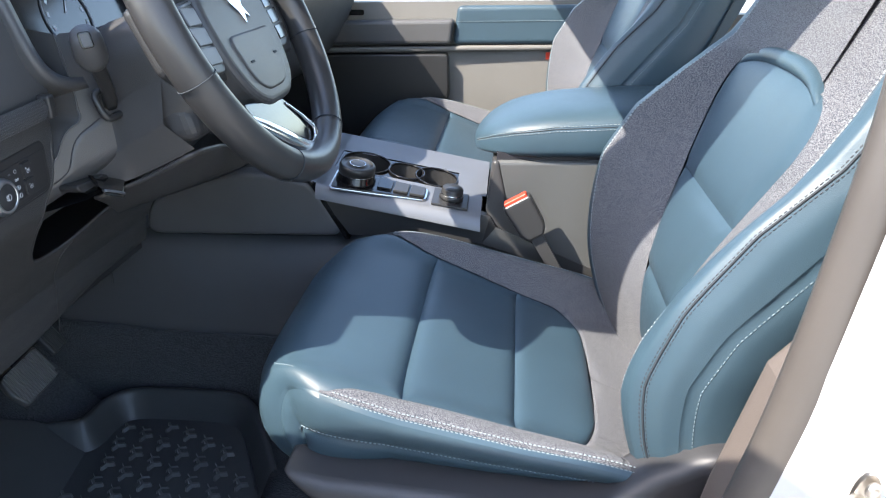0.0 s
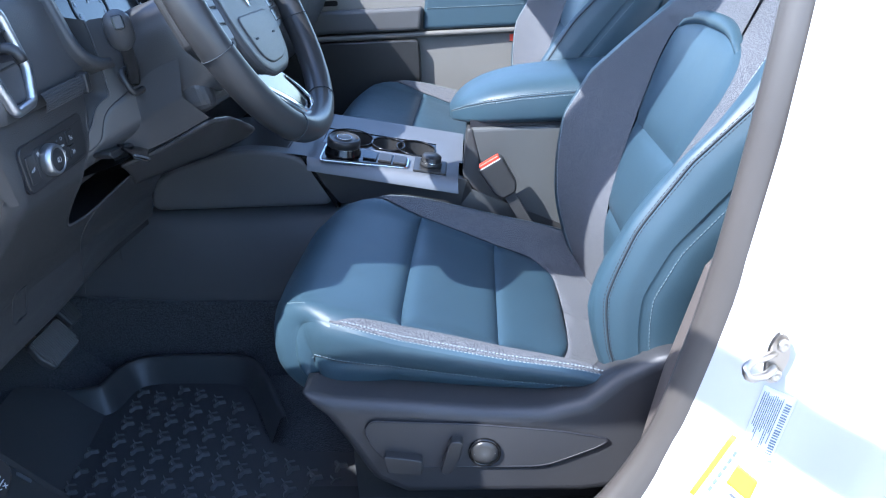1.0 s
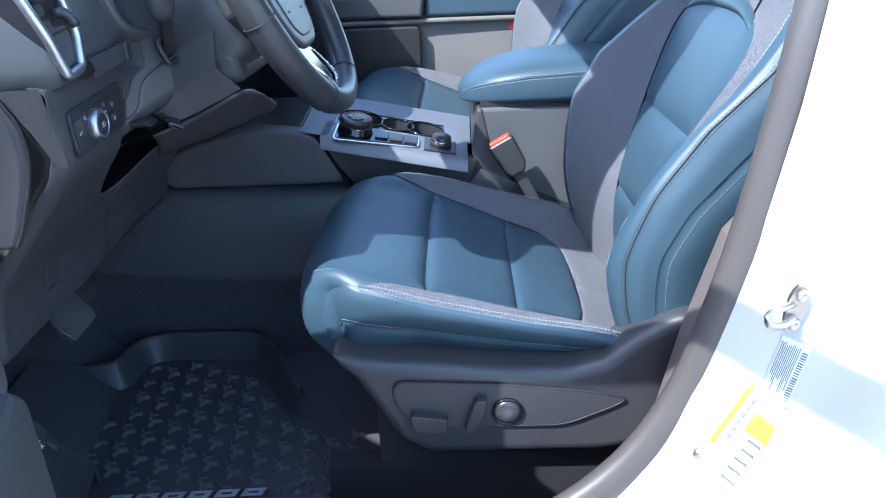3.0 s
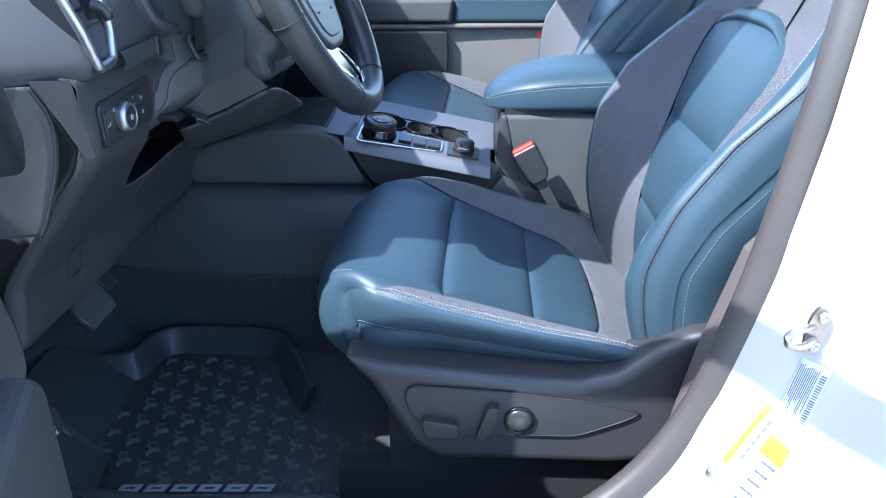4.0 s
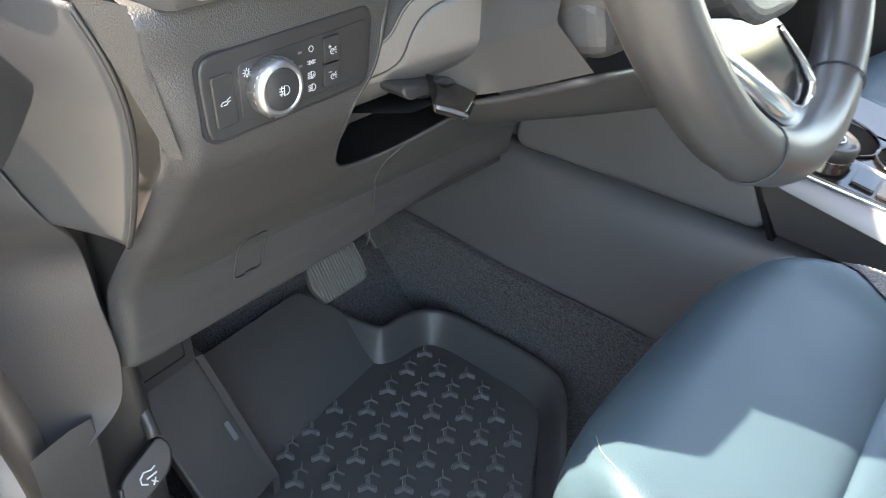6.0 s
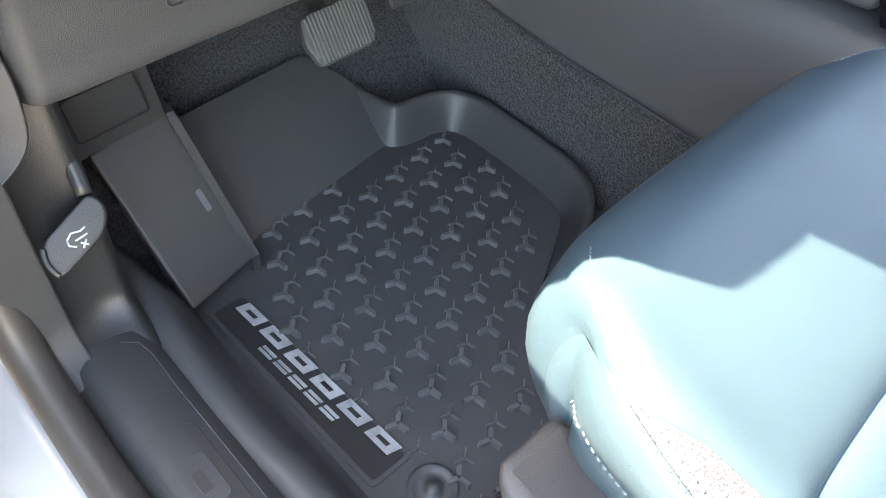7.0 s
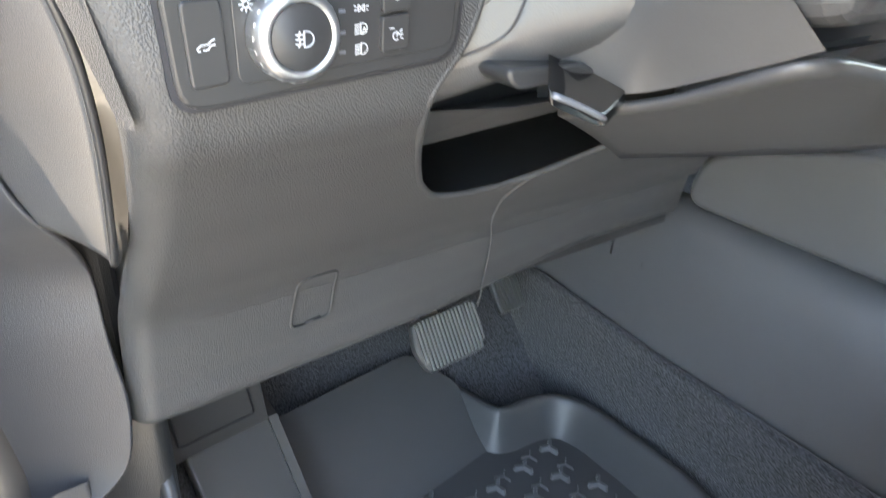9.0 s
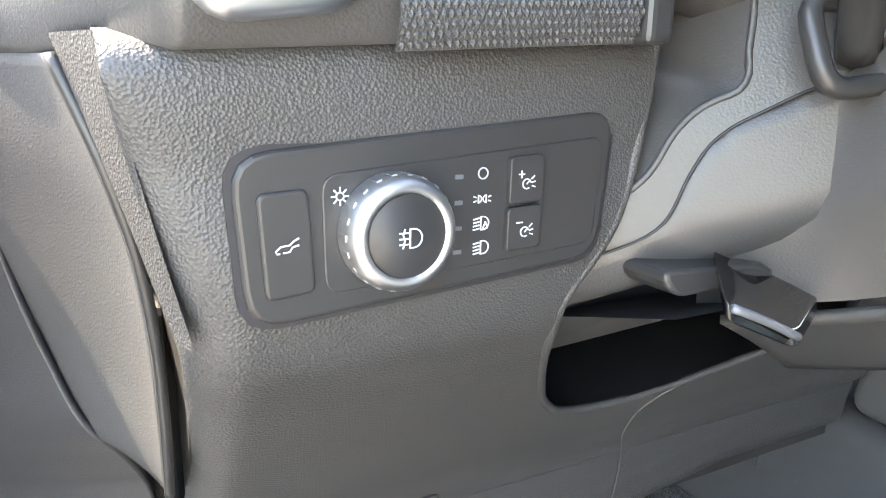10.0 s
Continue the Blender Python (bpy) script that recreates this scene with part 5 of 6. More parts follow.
part("selector_chrome", turned([(0.0318, 0.0165), (0.0334, 0.0172), (0.0318, 0.019)], ct(-0.100, 1.322, 0.004), CN, 40, False), CHROME, dial)
part("selector_cap_ring", turned([(0.0146, 0.0335), (0.0152, 0.0346), (0.0142, 0.035), (0.0132, 0.0345)], ct(-0.100, 1.322, 0.004), CN, 32, False), CHROME, dial)
for i in range(3):
    x0 = -0.058 + i * 0.029
    bevel(part("console_button", slab(rounded([ct(x0, 1.302, 0.006), ct(x0, 1.340, 0.006), ct(x0 + 0.026, 1.338, 0.006), ct(x0 + 0.026, 1.303, 0.006)], 0.003), (0, 0, 0.004)), PLASTIC_SMOOTH if i else GLOSS, console, "console button", False), 0.001)
bevel(part("mode_pad", slab([ct(0.040, 1.292, 0.001), ct(0.040, 1.358, 0.001), ct(0.104, 1.356, 0.001), ct(0.104, 1.295, 0.001)], (0, 0, 0.004)), PLASTIC_SMOOTH, console, smooth=False), 0.001)
mode = part("mode_dial", turned([(0.022, 0), (0.022, 0.006), (0.020, 0.008), (0.0195, 0.018), (0.018, 0.020), (0.0, 0.0202)], ct(0.073, 1.328, 0.005), CN, 32), PLASTIC_SMOOTH, console, "small drive mode dial")
part("mode_chrome", turned([(0.0203, 0.008), (0.0212, 0.009), (0.0203, 0.0105)], ct(0.073, 1.328, 0.005), CN, 32, False), CHROME, mode)
# box under the armrest, with its dark front face
bevel(part("armrest_box", slab([(0.150, 1.305, 0.952), (0.175, 1.305, 0.855), (0.268, 1.302, 0.748), (0.52, 1.302, 0.70), (0.52, 1.305, 0.955)], (0, 0.24, 0)), ARMBOX, console, "grained grey armrest box side", False), 0.008)
bevel(part("box_front", slab([(0.136, 1.302, 0.86), (0.148, 1.302, 0.952), (0.160, 1.302, 0.952), (0.18, 1.302, 0.855), (0.225, 1.302, 0.79), (0.215, 1.302, 0.78), (0.15, 1.302, 0.835)], (0, 0.245, 0)), PLASTIC_FINE, console, smooth=False), 0.006)
part("lid_gap", box((0.155, 1.312, 0.945), (0.52, 1.538, 0.965)), INK, console, smooth=False)
def arm_point(s, k):
    """Rounded armrest lid: sections along its length."""
    x = 0.112 + 0.46 * s
    tip = (1 - (1 - min(1.0, s / 0.36)) ** 2.6) ** (1 / 2.2)
    top = smooth_value([(0, 0.974), (0.03, 0.991), (0.08, 1.008), (0.16, 1.024), (0.3, 1.038), (0.55, 1.047), (1, 1.05)], s)
    bot = 0.953
    c, q = math.cos(k), math.sin(k)
    e = 0.55
    y = 1.425 + (0.012 + 0.124 * tip) * math.copysign(abs(c) ** e, c)
    mid, half = bot + 0.42 * (top - bot), (top - bot)
    return Vector((x, y, mid + (0.58 * half * abs(q) ** e if q > 0 else -0.42 * half * abs(q) ** 0.4)))


part("armrest_lid", grid(arm_point, [0.0, 0.004, 0.012, 0.025, 0.045, 0.07, 0.1, 0.14, 0.19, 0.25, 0.32, 0.4, 0.55, 0.7, 0.85, 1.0], lin(0, 2 * math.pi, 73)[:-1], close_v=True), LEATHER, console, "blue leather armrest lid")
for dk in (0.16, 0.30):
    line = [arm_point(s, math.pi - dk) + Vector((0, -0.0006, 0.0004)) for s in lin(0.012, 0.9, 160)]
    part("armrest_stitching", stitches(line, lambda i: (0, -0.9, 0.4), length=0.0045, w=0.0005), THREAD, console, "pale thread")
part("armrest_seam", tube([arm_point(s, math.pi - 0.23) for s in lin(0.012, 0.95, 80)], 0.0008, 5), SEAM, console)

# ---- seat belt buckle ----
buckle = thing("belt_buckle", (0.25, 1.25, 0.77), "black seat belt buckle with red release button", "seat belt buckle")
BA, BB, BW = Vector((0.192, 1.243, 0.898)), Vector((0.222, 1.243, 0.845)), Vector((0.0, 1, 0))
d = (BB - BA).normalized()
s = Vector((-d.z, 0, d.x))
def bk(a, b, c):
    return BA + d * a + s * b + BW * c


bevel(part("buckle_body", slab([bk(-0.004, -0.026, -0.012), bk(-0.004, 0.026, -0.012), bk(0.055, 0.024, -0.012), bk(0.07, 0.014, -0.012), bk(0.07, -0.014, -0.012), bk(0.055, -0.024, -0.012)], (0, 0.026, 0)), PLASTIC_SMOOTH, buckle, "black buckle body", False), 0.005)
bevel(part("release_button", slab([bk(-0.009, -0.021, -0.008), bk(-0.009, 0.021, -0.008), bk(0.006, 0.021, -0.008), bk(0.006, -0.021, -0.008)], (0, 0.018, 0)), RED, buckle, "red release button", False), 0.002)
part("buckle_stalk", slab([bk(0.065, -0.011, -0.004), bk(0.065, 0.011, -0.004), bk(0.15, 0.008, 0.004), bk(0.15, -0.012, 0.004)], (0, 0.008, 0)), PLASTIC_FINE, buckle, "black stalk sleeve", False)


# ---- floor mat ----
fmat = thing("floor_mat", (-0.4, 0.98, 0.44), "black rubber floor mat with raised pattern", "floor mat")
MZ = 0.45
part("mat_base", slab(rounded([(-0.60, 0.74, 0.437), (-0.62, 1.12, 0.437), (-0.62, 1.235, 0.437), (-0.36, 1.24, 0.437), (-0.30, 1.14, 0.437), (-0.235, 1.01, 0.437), (-0.18, 0.98, 0.437), (-0.02, 0.97, 0.437), (-0.02, 0.70, 0.437)], 0.02), (0, 0, MZ - 0.437)), RUBBER, fmat, smooth=False)


def lip(points, h, w, name, lean=0.012):
    """A raised rim: a wall that rises from the mat and rolls outwards."""
    corners = [Vector((*p, 0)) for p in points]
    soft = [corners[0]]
    for a, b, c in zip(corners, corners[1:], corners[2:]):
        k = min(0.018, 0.45 * (a - b).length, 0.45 * (c - b).length)
        soft += [b + (a - b).normalized() * k, b + ((a - b).normalized() + (c - b).normalized()) * k * 0.28, b + (c - b).normalized() * k]
    line = curve(soft + [corners[-1]], 60)
    def f(i, k):
        p = line[i]
        a, b = line[max(i - 1, 0)], line[min(i + 1, 59)]
        out = Vector((-(b - a).y, (b - a).x, 0)).normalized()
        o, z = [(0.0, 0.0), (0.05, 0.06), (0.55, 0.8), (0.65, 0.95), (0.75, 1.0), (0.95, 1.0), (1.0, 0.6)][k]
        return Vector((p.x, p.y, MZ)) + out * o * w + Vector((0, 0, z * h))
    return part(name, grid(f, range(60), range(7)), RUBBER, fmat)


lip([(-0.225, 1.00), (-0.275, 1.10), (-0.335, 1.195), (-0.45, 1.205), (-0.556, 1.198), (-0.572, 1.098), (-0.66, 1.075)][::-1], 0.052, 0.036, "mat_rim")
WALL_MAT = [(0.744, 0.4495), (0.735, 0.453), (0.728, 0.466), (0.707, 0.512), (0.700, 0.523), (0.690, 0.528), (0.676, 0.527), (0.664, 0.515)]
part("mat_wall", grid(lambda x, k: Vector((x, WALL_MAT[k][0] - 0.006 * math.sin(14 * x) * (k > 1) - 0.02 * max(0.0, (-0.50 - x) / 0.12), WALL_MAT[k][1] - (0.05 * max(0.0, (x + 0.10) / 0.10) if k > 2 and x > -0.10 else 0.0))), lin(-0.70, -0.02, 46), range(8)), RUBBER, fmat, "tall smooth rubber side wall")
# sloped toe part beside the rest
toe = part("mat_toe", slab(rounded([(-0.545, 0.83, MZ), (-0.59, 1.115, MZ), (-0.672, 1.10, 0.512), (-0.717, 1.05, 0.550), (-0.687, 0.83, 0.554)], 0.012), (-0.01, 0, -0.012)), RUBBER, fmat, "smooth sloped toe part", False)
bm = bmesh.new()
A2, B2, O2 = Vector((0.038, 0.030, 0)), Vector((0.0455, -0.0235, 0)), Vector((-0.428, 0.961, MZ))
UP = math.atan2(0.75, -0.66)


def inside(p):
    if not (-0.56 < p.x < -0.08 and p.y < 1.185):
        return False
    if p.y < 0.795 + 0.0 * p.x or (p.x < -0.50 and p.y < 0.865):
        return False
    if p.y > smooth_value([(-0.56, 1.18), (-0.38, 1.18), (-0.33, 1.13), (-0.26, 1.02), (-0.20, 0.955), (-0.05, 0.94)], p.x):
        return False
    return True


def prong(bm, c, ang, r0, r1, w, h):
    d = Vector((math.cos(ang), math.sin(ang), 0))
    s = Vector((-d.y, d.x, 0))
    lo = [c + d * r0 - s * w, c + d * r1 - s * w, c + d * (r1 + w * 0.5), c + d * r1 + s * w, c + d * r0 + s * w]
    a = [bm.verts.new(p + Vector((0, 0, -0.001))) for p in lo]
    b = [bm.verts.new(c + d * (r0 + r1) / 2 + (p - c - d * (r0 + r1) / 2) * 0.82 + Vector((0, 0, h))) for p in lo]
    bm.faces.new(b)
    for i in range(5):
        bm.faces.new([a[i], a[(i + 1) % 5], b[(i + 1) % 5], b[i]])


def tread(w, h, r1):
    me = bpy.data.meshes.new("tread")
    bm = bmesh.new()
    for k in range(3):
        prong(bm, Vector((0, 0, 0)), UP + k * 2 * math.pi / 3, 0.0, r1, w, h)
    bmesh.ops.recalc_face_normals(bm, faces=bm.faces)
    bm.to_mesh(me)
    bm.free()
    me.materials.append(TREAD)
    return me


BOLD, THIN = tread(0.0027, 0.0075, 0.0135), tread(0.0008, 0.004, 0.0125)
for i in range(-9, 10):
    for j in range(-9, 12):
        for me, off in ((BOLD, Vector()), (THIN, A2 * 0.3 + B2 * 0.5)):
            p = O2 + A2 * i + B2 * j + off
            if inside(p):
                ob = new("tread_mark", me)
                ob.parent = fmat
                ob.matrix_parent_inverse = Matrix.Translation(-fmat.location)
                ob.location = p
# name plate: frame and two rows of pale bars
bevel(part("plate_frame", slab(rounded([(-0.485, 0.742, MZ - 0.001), (-0.485, 0.790, MZ - 0.001), (-0.203, 0.803, MZ - 0.001), (-0.203, 0.750, MZ - 0.001)], 0.008), (0, 0, 0.004)), RUBBER, fmat, "raised plate frame", False), 0.001)
part("plate_field", slab(rounded([(-0.480, 0.747, MZ + 0.002), (-0.480, 0.786, MZ + 0.002), (-0.208, 0.798, MZ + 0.002), (-0.208, 0.755, MZ + 0.002)], 0.006), (0, 0, 0.0016)), PLASTIC_SMOOTH, fmat, smooth=False)
for i in range(6):
    x = -0.470 + i * 0.0432
    y = 0.7705 + 0.0022 * i
    for u0, u1, v0, v1 in ((0.0, 0.034, 0.011, 0.0165), (0.0, 0.034, 0.0, 0.0055), (0.0, 0.009, 0.0045, 0.012), (0.025, 0.034, 0.0045, 0.012)):
        part("plate_bar", slab([(x + u0 + 0.25 * v0, y + v0, MZ + 0.003), (x + u0 + 0.25 * v1, y + v1, MZ + 0.003), (x + u1 + 0.25 * v1, y + v1 + 0.0016, MZ + 0.003), (x + u1 + 0.25 * v0, y + v0 + 0.0016, MZ + 0.003)], (0, 0, 0.002 + 0.00005 * (v0 > 0.001))), PRINT, fmat, "pale grey bar", False)
for i in range(5):
    x = -0.408 + i * 0.0255
    y = 0.7585 + 0.0013 * i
    for v0, v1 in ((0.0, 0.0032), (0.0052, 0.0086)):
        part("plate_bar", slab([(x + 0.25 * v0, y + v0, MZ + 0.003), (x + 0.25 * v1, y + v1, MZ + 0.003), (x + 0.0205 + 0.25 * v1, y + v1 + 0.001, MZ + 0.003), (x + 0.0205 + 0.25 * v0, y + v0 + 0.001, MZ + 0.003)], (0, 0, 0.002)), PRINT, fmat, "pale grey bar", False)
part("mat_eyelet", turned([(0.026, 0), (0.026, 0.004), (0.022, 0.005), (0.019, 0.002), (0.008, 0.002), (0.007, 0.006), (0.0, 0.006)], (-0.165, 0.795, MZ - 0.001), (0, 0, 1), 32), RUBBER, fmat)

# ---- rest for the left foot, kick panel, release lever ----
rest = thing("foot_rest", (-0.6, 0.77, 0.45), "black plastic rest beside the pedals", "foot rest")
bevel(part("rest_pad", slab([(-0.478, 0.727, 0.478), (-0.612, 0.712, 0.618), (-0.6365, 0.814, 0.618), (-0.503, 0.826, 0.478)], (-0.02, 0, -0.012)), PLASTIC_FINE, rest, smooth=False), 0.004)
part("rest_wall", slab([(-0.503, 0.828, 0.445), (-0.503, 0.828, 0.478), (-0.625, 0.816, 0.618), (-0.72, 0.82, 0.618), (-0.72, 0.828, 0.445)], (0, -0.01, 0)), PLASTIC_FINE, rest, smooth=False)
bevel(part("fuse_cover", slab([(-0.612, 0.700, 0.612), (-0.627, 0.808, 0.612), (-0.606, 0.790, 0.71), (-0.590, 0.690, 0.71)], (-0.03, 0, 0)), PLASTIC_FINE, rest, smooth=False), 0.003)
bevel(part("cover_lid", slab(rounded([(-0.612, 0.708, 0.636), (-0.622, 0.788, 0.636), (-0.602, 0.772, 0.702), (-0.592, 0.698, 0.702)], 0.006), (0.0035, 0, 0.001)), PLASTIC_FINE, rest, smooth=False), 0.0012)

LIDL = rounded([(-0.6085, 0.707, 0.636), (-0.6185, 0.789, 0.636), (-0.5985, 0.773, 0.702), (-0.5885, 0.697, 0.702)], 0.006)
part("lid_gap", tube(LIDL, 0.0014, 6, True, up=Vector((1, 0, 0))), INK, rest)
tagged(part("rest_scuff", slab(rounded([(-0.556, 0.790, 0.5615), (-0.558, 0.797, 0.5615), (-0.540, 0.799, 0.5425), (-0.538, 0.792, 0.5425)], 0.003), (0.001, 0, 0.001)), SILVER, rest, smooth=False), "worn pale scuff")

kick = tagged(thing("kick_panel", (-0.6, 0.64, 0.53), "black plastic kick panel beside the pedals", "trim panel"), kind="structure")
kp = part("kick_side", slab([(-0.95, 0.640, 0.50), (-0.95, 0.636, 1.05), (-0.52, 0.632, 1.0), (-0.505, 0.634, 0.80), (-0.495, 0.636, 0.60), (-0.49, 0.64, 0.525), (-0.49, 0.64, 0.50)], (0, 0.03, 0)), PLASTIC_DARK, kick, smooth=False)
bevel(kp, 0.012, 3)
# the sill's end: a hollow that turns up into the panel behind the lever, and the grained strip beside it
KICK = curve([(-0.425, 0.525), (-0.448, 0.534), (-0.463, 0.541), (-0.474, 0.552), (-0.481, 0.58), (-0.484, 0.63), (-0.486, 0.69), (-0.490, 0.75), (-0.497, 0.80)], 40)
def kick_point(p, y):
    side = max(0.0, (y - 0.664) / 0.012) ** 2
    return Vector((p.x - 0.010 * side - 0.006 * math.sin(math.pi * max(0.0, min(1.0, (y - 0.612) / 0.055))), y, p.y - 0.008 * side))


part("kick_front", grid(kick_point, KICK, lin(0.612, 0.664, 12) + [0.668, 0.672, 0.676]), PLASTIC_DARK, kick, "smooth black hollow behind the lever")
part("kick_inner", grid(lambda p, t: Vector((p.x - 0.010 - 0.10 * t, 0.676, (p.y - 0.008) * (1 - 0.0 * t))), KICK, lin(0, 1, 6)), PLASTIC_DARK, kick)
part("kick_skirt", grid(lambda x, t: Vector((x, 0.6765 + 0.003 * t, 0.526 - 0.09 * t)), lin(-0.62, -0.40, 10), [0, 0.5, 1]), PLASTIC_DARK, kick)
STRIP = curve([(-0.425, 0.528), (-0.447, 0.538), (-0.459, 0.549), (-0.468, 0.565), (-0.472, 0.59), (-0.473, 0.63), (-0.471, 0.69), (-0.469, 0.735), (-0.472, 0.76)], 40)
part("kick_strip", grid(lambda p, y: Vector((p.x + 0.02 * (0.612 - y) - (0.004 if y > 0.6115 else 0.0), y, p.y - 0.25 * max(0.0, 0.592 - y))), STRIP, [0.556, 0.566, 0.574, 0.58, 0.586, 0.592, 0.598, 0.604, 0.609, 0.6115, 0.613]), PLASTIC_FINE, kick, "grained strip beside the seal")
release = thing("bonnet_release", (-0.46, 0.64, 0.66), "black bonnet release lever with white symbol", "lever")
RN = Vector((0.75, -0.1, 0.65)).normalized()
RL = [(-0.464, 0.617, 0.675), (-0.452, 0.612, 0.661), (-0.442, 0.618, 0.650), (-0.451, 0.664, 0.668), (-0.462, 0.675, 0.682), (-0.475, 0.669, 0.696)]
bevel(part("release_paddle", slab(rounded(RL, 0.012, 5), RN * -0.02), PLASTIC_DARK, release, smooth=False), 0.004, 3)
part("release_rim", tube([Vector(p) + RN * 0.001 for p in rounded(RL[:3], 0.01, 5)[2:-2]], 0.0025, 6), PLASTIC_SMOOTH, release)
part("release_stem", tube(curve([(-0.476, 0.664, 0.693), (-0.487, 0.666, 0.705), (-0.50, 0.667, 0.722), (-0.515, 0.668, 0.745), (-0.53, 0.668, 0.79)], 14), 0.007, 8), PLASTIC_SMOOTH, release)
RX, RY = Vector((0.1, 0.99, 0.03)).normalized(), Vector((-0.65, 0.0, 0.75)).normalized()
RC = Vector((-0.4555, 0.643, 0.6685)) + RN * 0.001
for line in ([(-8, 4), (-3, 8), (4, 7), (9, 9)], [(-8, 4), (-9, -1), (-4, -4)], [(-3, 1), (3, 2), (8, 3)], [(0, -2), (5, -6)], [(5, -1), (0, -7)]):
    part("release_symbol", tube([RC + RX * a * 0.001 + RY * b * 0.001 for a, b in line], 0.0009, 5), MARK, release, "white symbol")

# ---- pedals ----
brake = thing("brake_pedal", (-0.6, 1.0, 0.6), "ribbed black rubber brake pedal", "pedal")
PN = Vector((0.80, 0, 0.60)).normalized()
PD = Vector((-0.60, 0, 0.80))
PO = Vector((-0.588, 0.982, 0.622))
def pd(a, b, n=0.0):
    return PO + Vector((0.0, 1, 0.06)) * a + PD * b + PN * n


bevel(part("pedal_pad", slab(rounded([pd(0.004, 0.0), pd(0.082, 0.0), pd(0.092, 0.022), pd(0.09, 0.062), pd(0.0, 0.062), pd(-0.006, 0.03)], 0.008), PN * 0.014), RUBBER, brake, smooth=False), 0.004)
# brake ribs share the treads' colour, with its sheen mixed in
for i in range(17):
    a = 0.001 + i * 0.0052
    b0, b1 = (0.012, 0.058) if i in (0, 16) else (0.003, 0.0605)
    part("pedal_rib", slab([pd(a, b0, 0.012), pd(a + 0.0028, b0, 0.012), pd(a + 0.0028, b1, 0.012), pd(a, b1, 0.012)], PN * 0.0048), TREAD, brake, "raised rubber rib", False)
part("pedal_arm", tube(curve([pd(0.045, 0.03, -0.002), pd(0.045, 0.08, -0.03), (-0.70, 1.03, 0.75), (-0.74, 1.03, 0.95)], 12), 0.012, 8), STEEL, brake)
gas = thing("accelerator_pedal", (-0.65, 1.15, 0.6), "ribbed black accelerator pedal", "pedal")
GO = Vector((-0.636, 1.138, 0.625))
def gd(a, b, n=0.0):
    return GO + Vector((0, 1, 0.05)) * a + PD * b + PN * n


bevel(part("pedal_pad", slab(rounded([gd(0, 0), gd(0.042, 0), gd(0.045, 0.12), gd(-0.003, 0.12)], 0.006), PN * 0.01), RUBBER, gas, smooth=False), 0.003)
for i in range(6):
    a = 0.004 + i * 0.0062
    part("pedal_rib", slab([gd(a, 0.004, 0.008), gd(a + 0.003, 0.004, 0.008), gd(a + 0.003, 0.116, 0.008), gd(a, 0.116, 0.008)], PN * 0.004), RUBBER, gas, "raised rubber rib", False)
part("pedal_arm", tube(curve([gd(0.02, 0.10, -0.002), (-0.74, 1.16, 0.78), (-0.80, 1.16, 0.95)], 10), 0.01, 8), PLASTIC_SMOOTH, gas)

# carpet between the mat and the tunnel
cm = tagged(part("tunnel_carpet", slab([(-0.95, 1.252, 0.43), (-0.95, 1.252, 0.65), (-0.62, 1.252, 0.630), (-0.46, 1.252, 0.617), (-0.20, 1.252, 0.610), (0.3, 1.252, 0.60), (0.3, 1.252, 0.43)], (0, 0.014, 0)), CARPET, None, "black carpet along the tunnel", False), "black carpet along the tunnel", kind="structure")
bevel(cm, 0.006, 3)

# joint lines of the sill and kick trim
part("trim_joint", tube(curve([(-0.446, 0.640, 0.5352), (-0.443, 0.650, 0.5348), (-0.43, 0.654, 0.5343), (-0.37, 0.655, 0.5343), (-0.10, 0.656, 0.5343)], 20), 0.0007, 5), PLASTIC_SOFT, kick)


# ---- passenger door ----
pdoor = thing("passenger_door", (0.1, 2.10, 0.5), "closed passenger door with grey panel and blue armrest", "car door")
PY = 2.075
part("door_panel", slab([(-0.75, PY, 0.45), (-0.75, PY, 1.16), (0.60, PY, 1.16), (0.60, PY, 0.45)], (0, 0.06, 0)), DOORGREY, pdoor, "pale grey door panel", False)
pocket = bevel(part("map_pocket", slab(rounded([(-0.72, PY - 0.035, 0.50), (-0.72, PY - 0.035, 1.03), (0.005, PY - 0.035, 1.03), (0.005, PY - 0.035, 0.93), (-0.02, PY - 0.035, 0.80), (-0.02, PY - 0.035, 0.50)], 0.015), (0, 0.04, 0)), PLASTIC_DARK, pdoor, "black plastic lower front panel", False), 0.005)
bevel(part("pull_ledge", slab([(-0.60, PY - 0.04, 1.034), (-0.60, PY - 0.04, 1.048), (0.60, PY - 0.012, 1.052), (0.60, PY - 0.012, 1.038)], (0, 0.045, 0)), DOORGREY, pdoor, smooth=False), 0.006)
bevel(part("armrest_front", slab([(-0.45, PY - 0.04, 1.055), (-0.36, PY - 0.04, 1.115), (0.022, PY - 0.04, 1.118), (0.012, PY - 0.04, 1.055)], (0, 0.045, 0)), PLASTIC_SOFT, pdoor, "charcoal armrest front", False), 0.01)
bevel(part("armrest_pad", slab([(0.016, PY - 0.022, 1.053), (0.03, PY - 0.022, 1.150), (0.60, PY - 0.022, 1.150), (0.60, PY - 0.022, 1.053)], (0, 0.03, 0)), LEATHER, pdoor, "blue leather armrest pad", False), 0.012, 4)
part("armrest_seam", stitches([(x, PY - 0.0235, 1.112) for x in lin(0.03, 0.58, 60)], lambda i: (0, -1, 0), length=0.006), THREAD, pdoor)
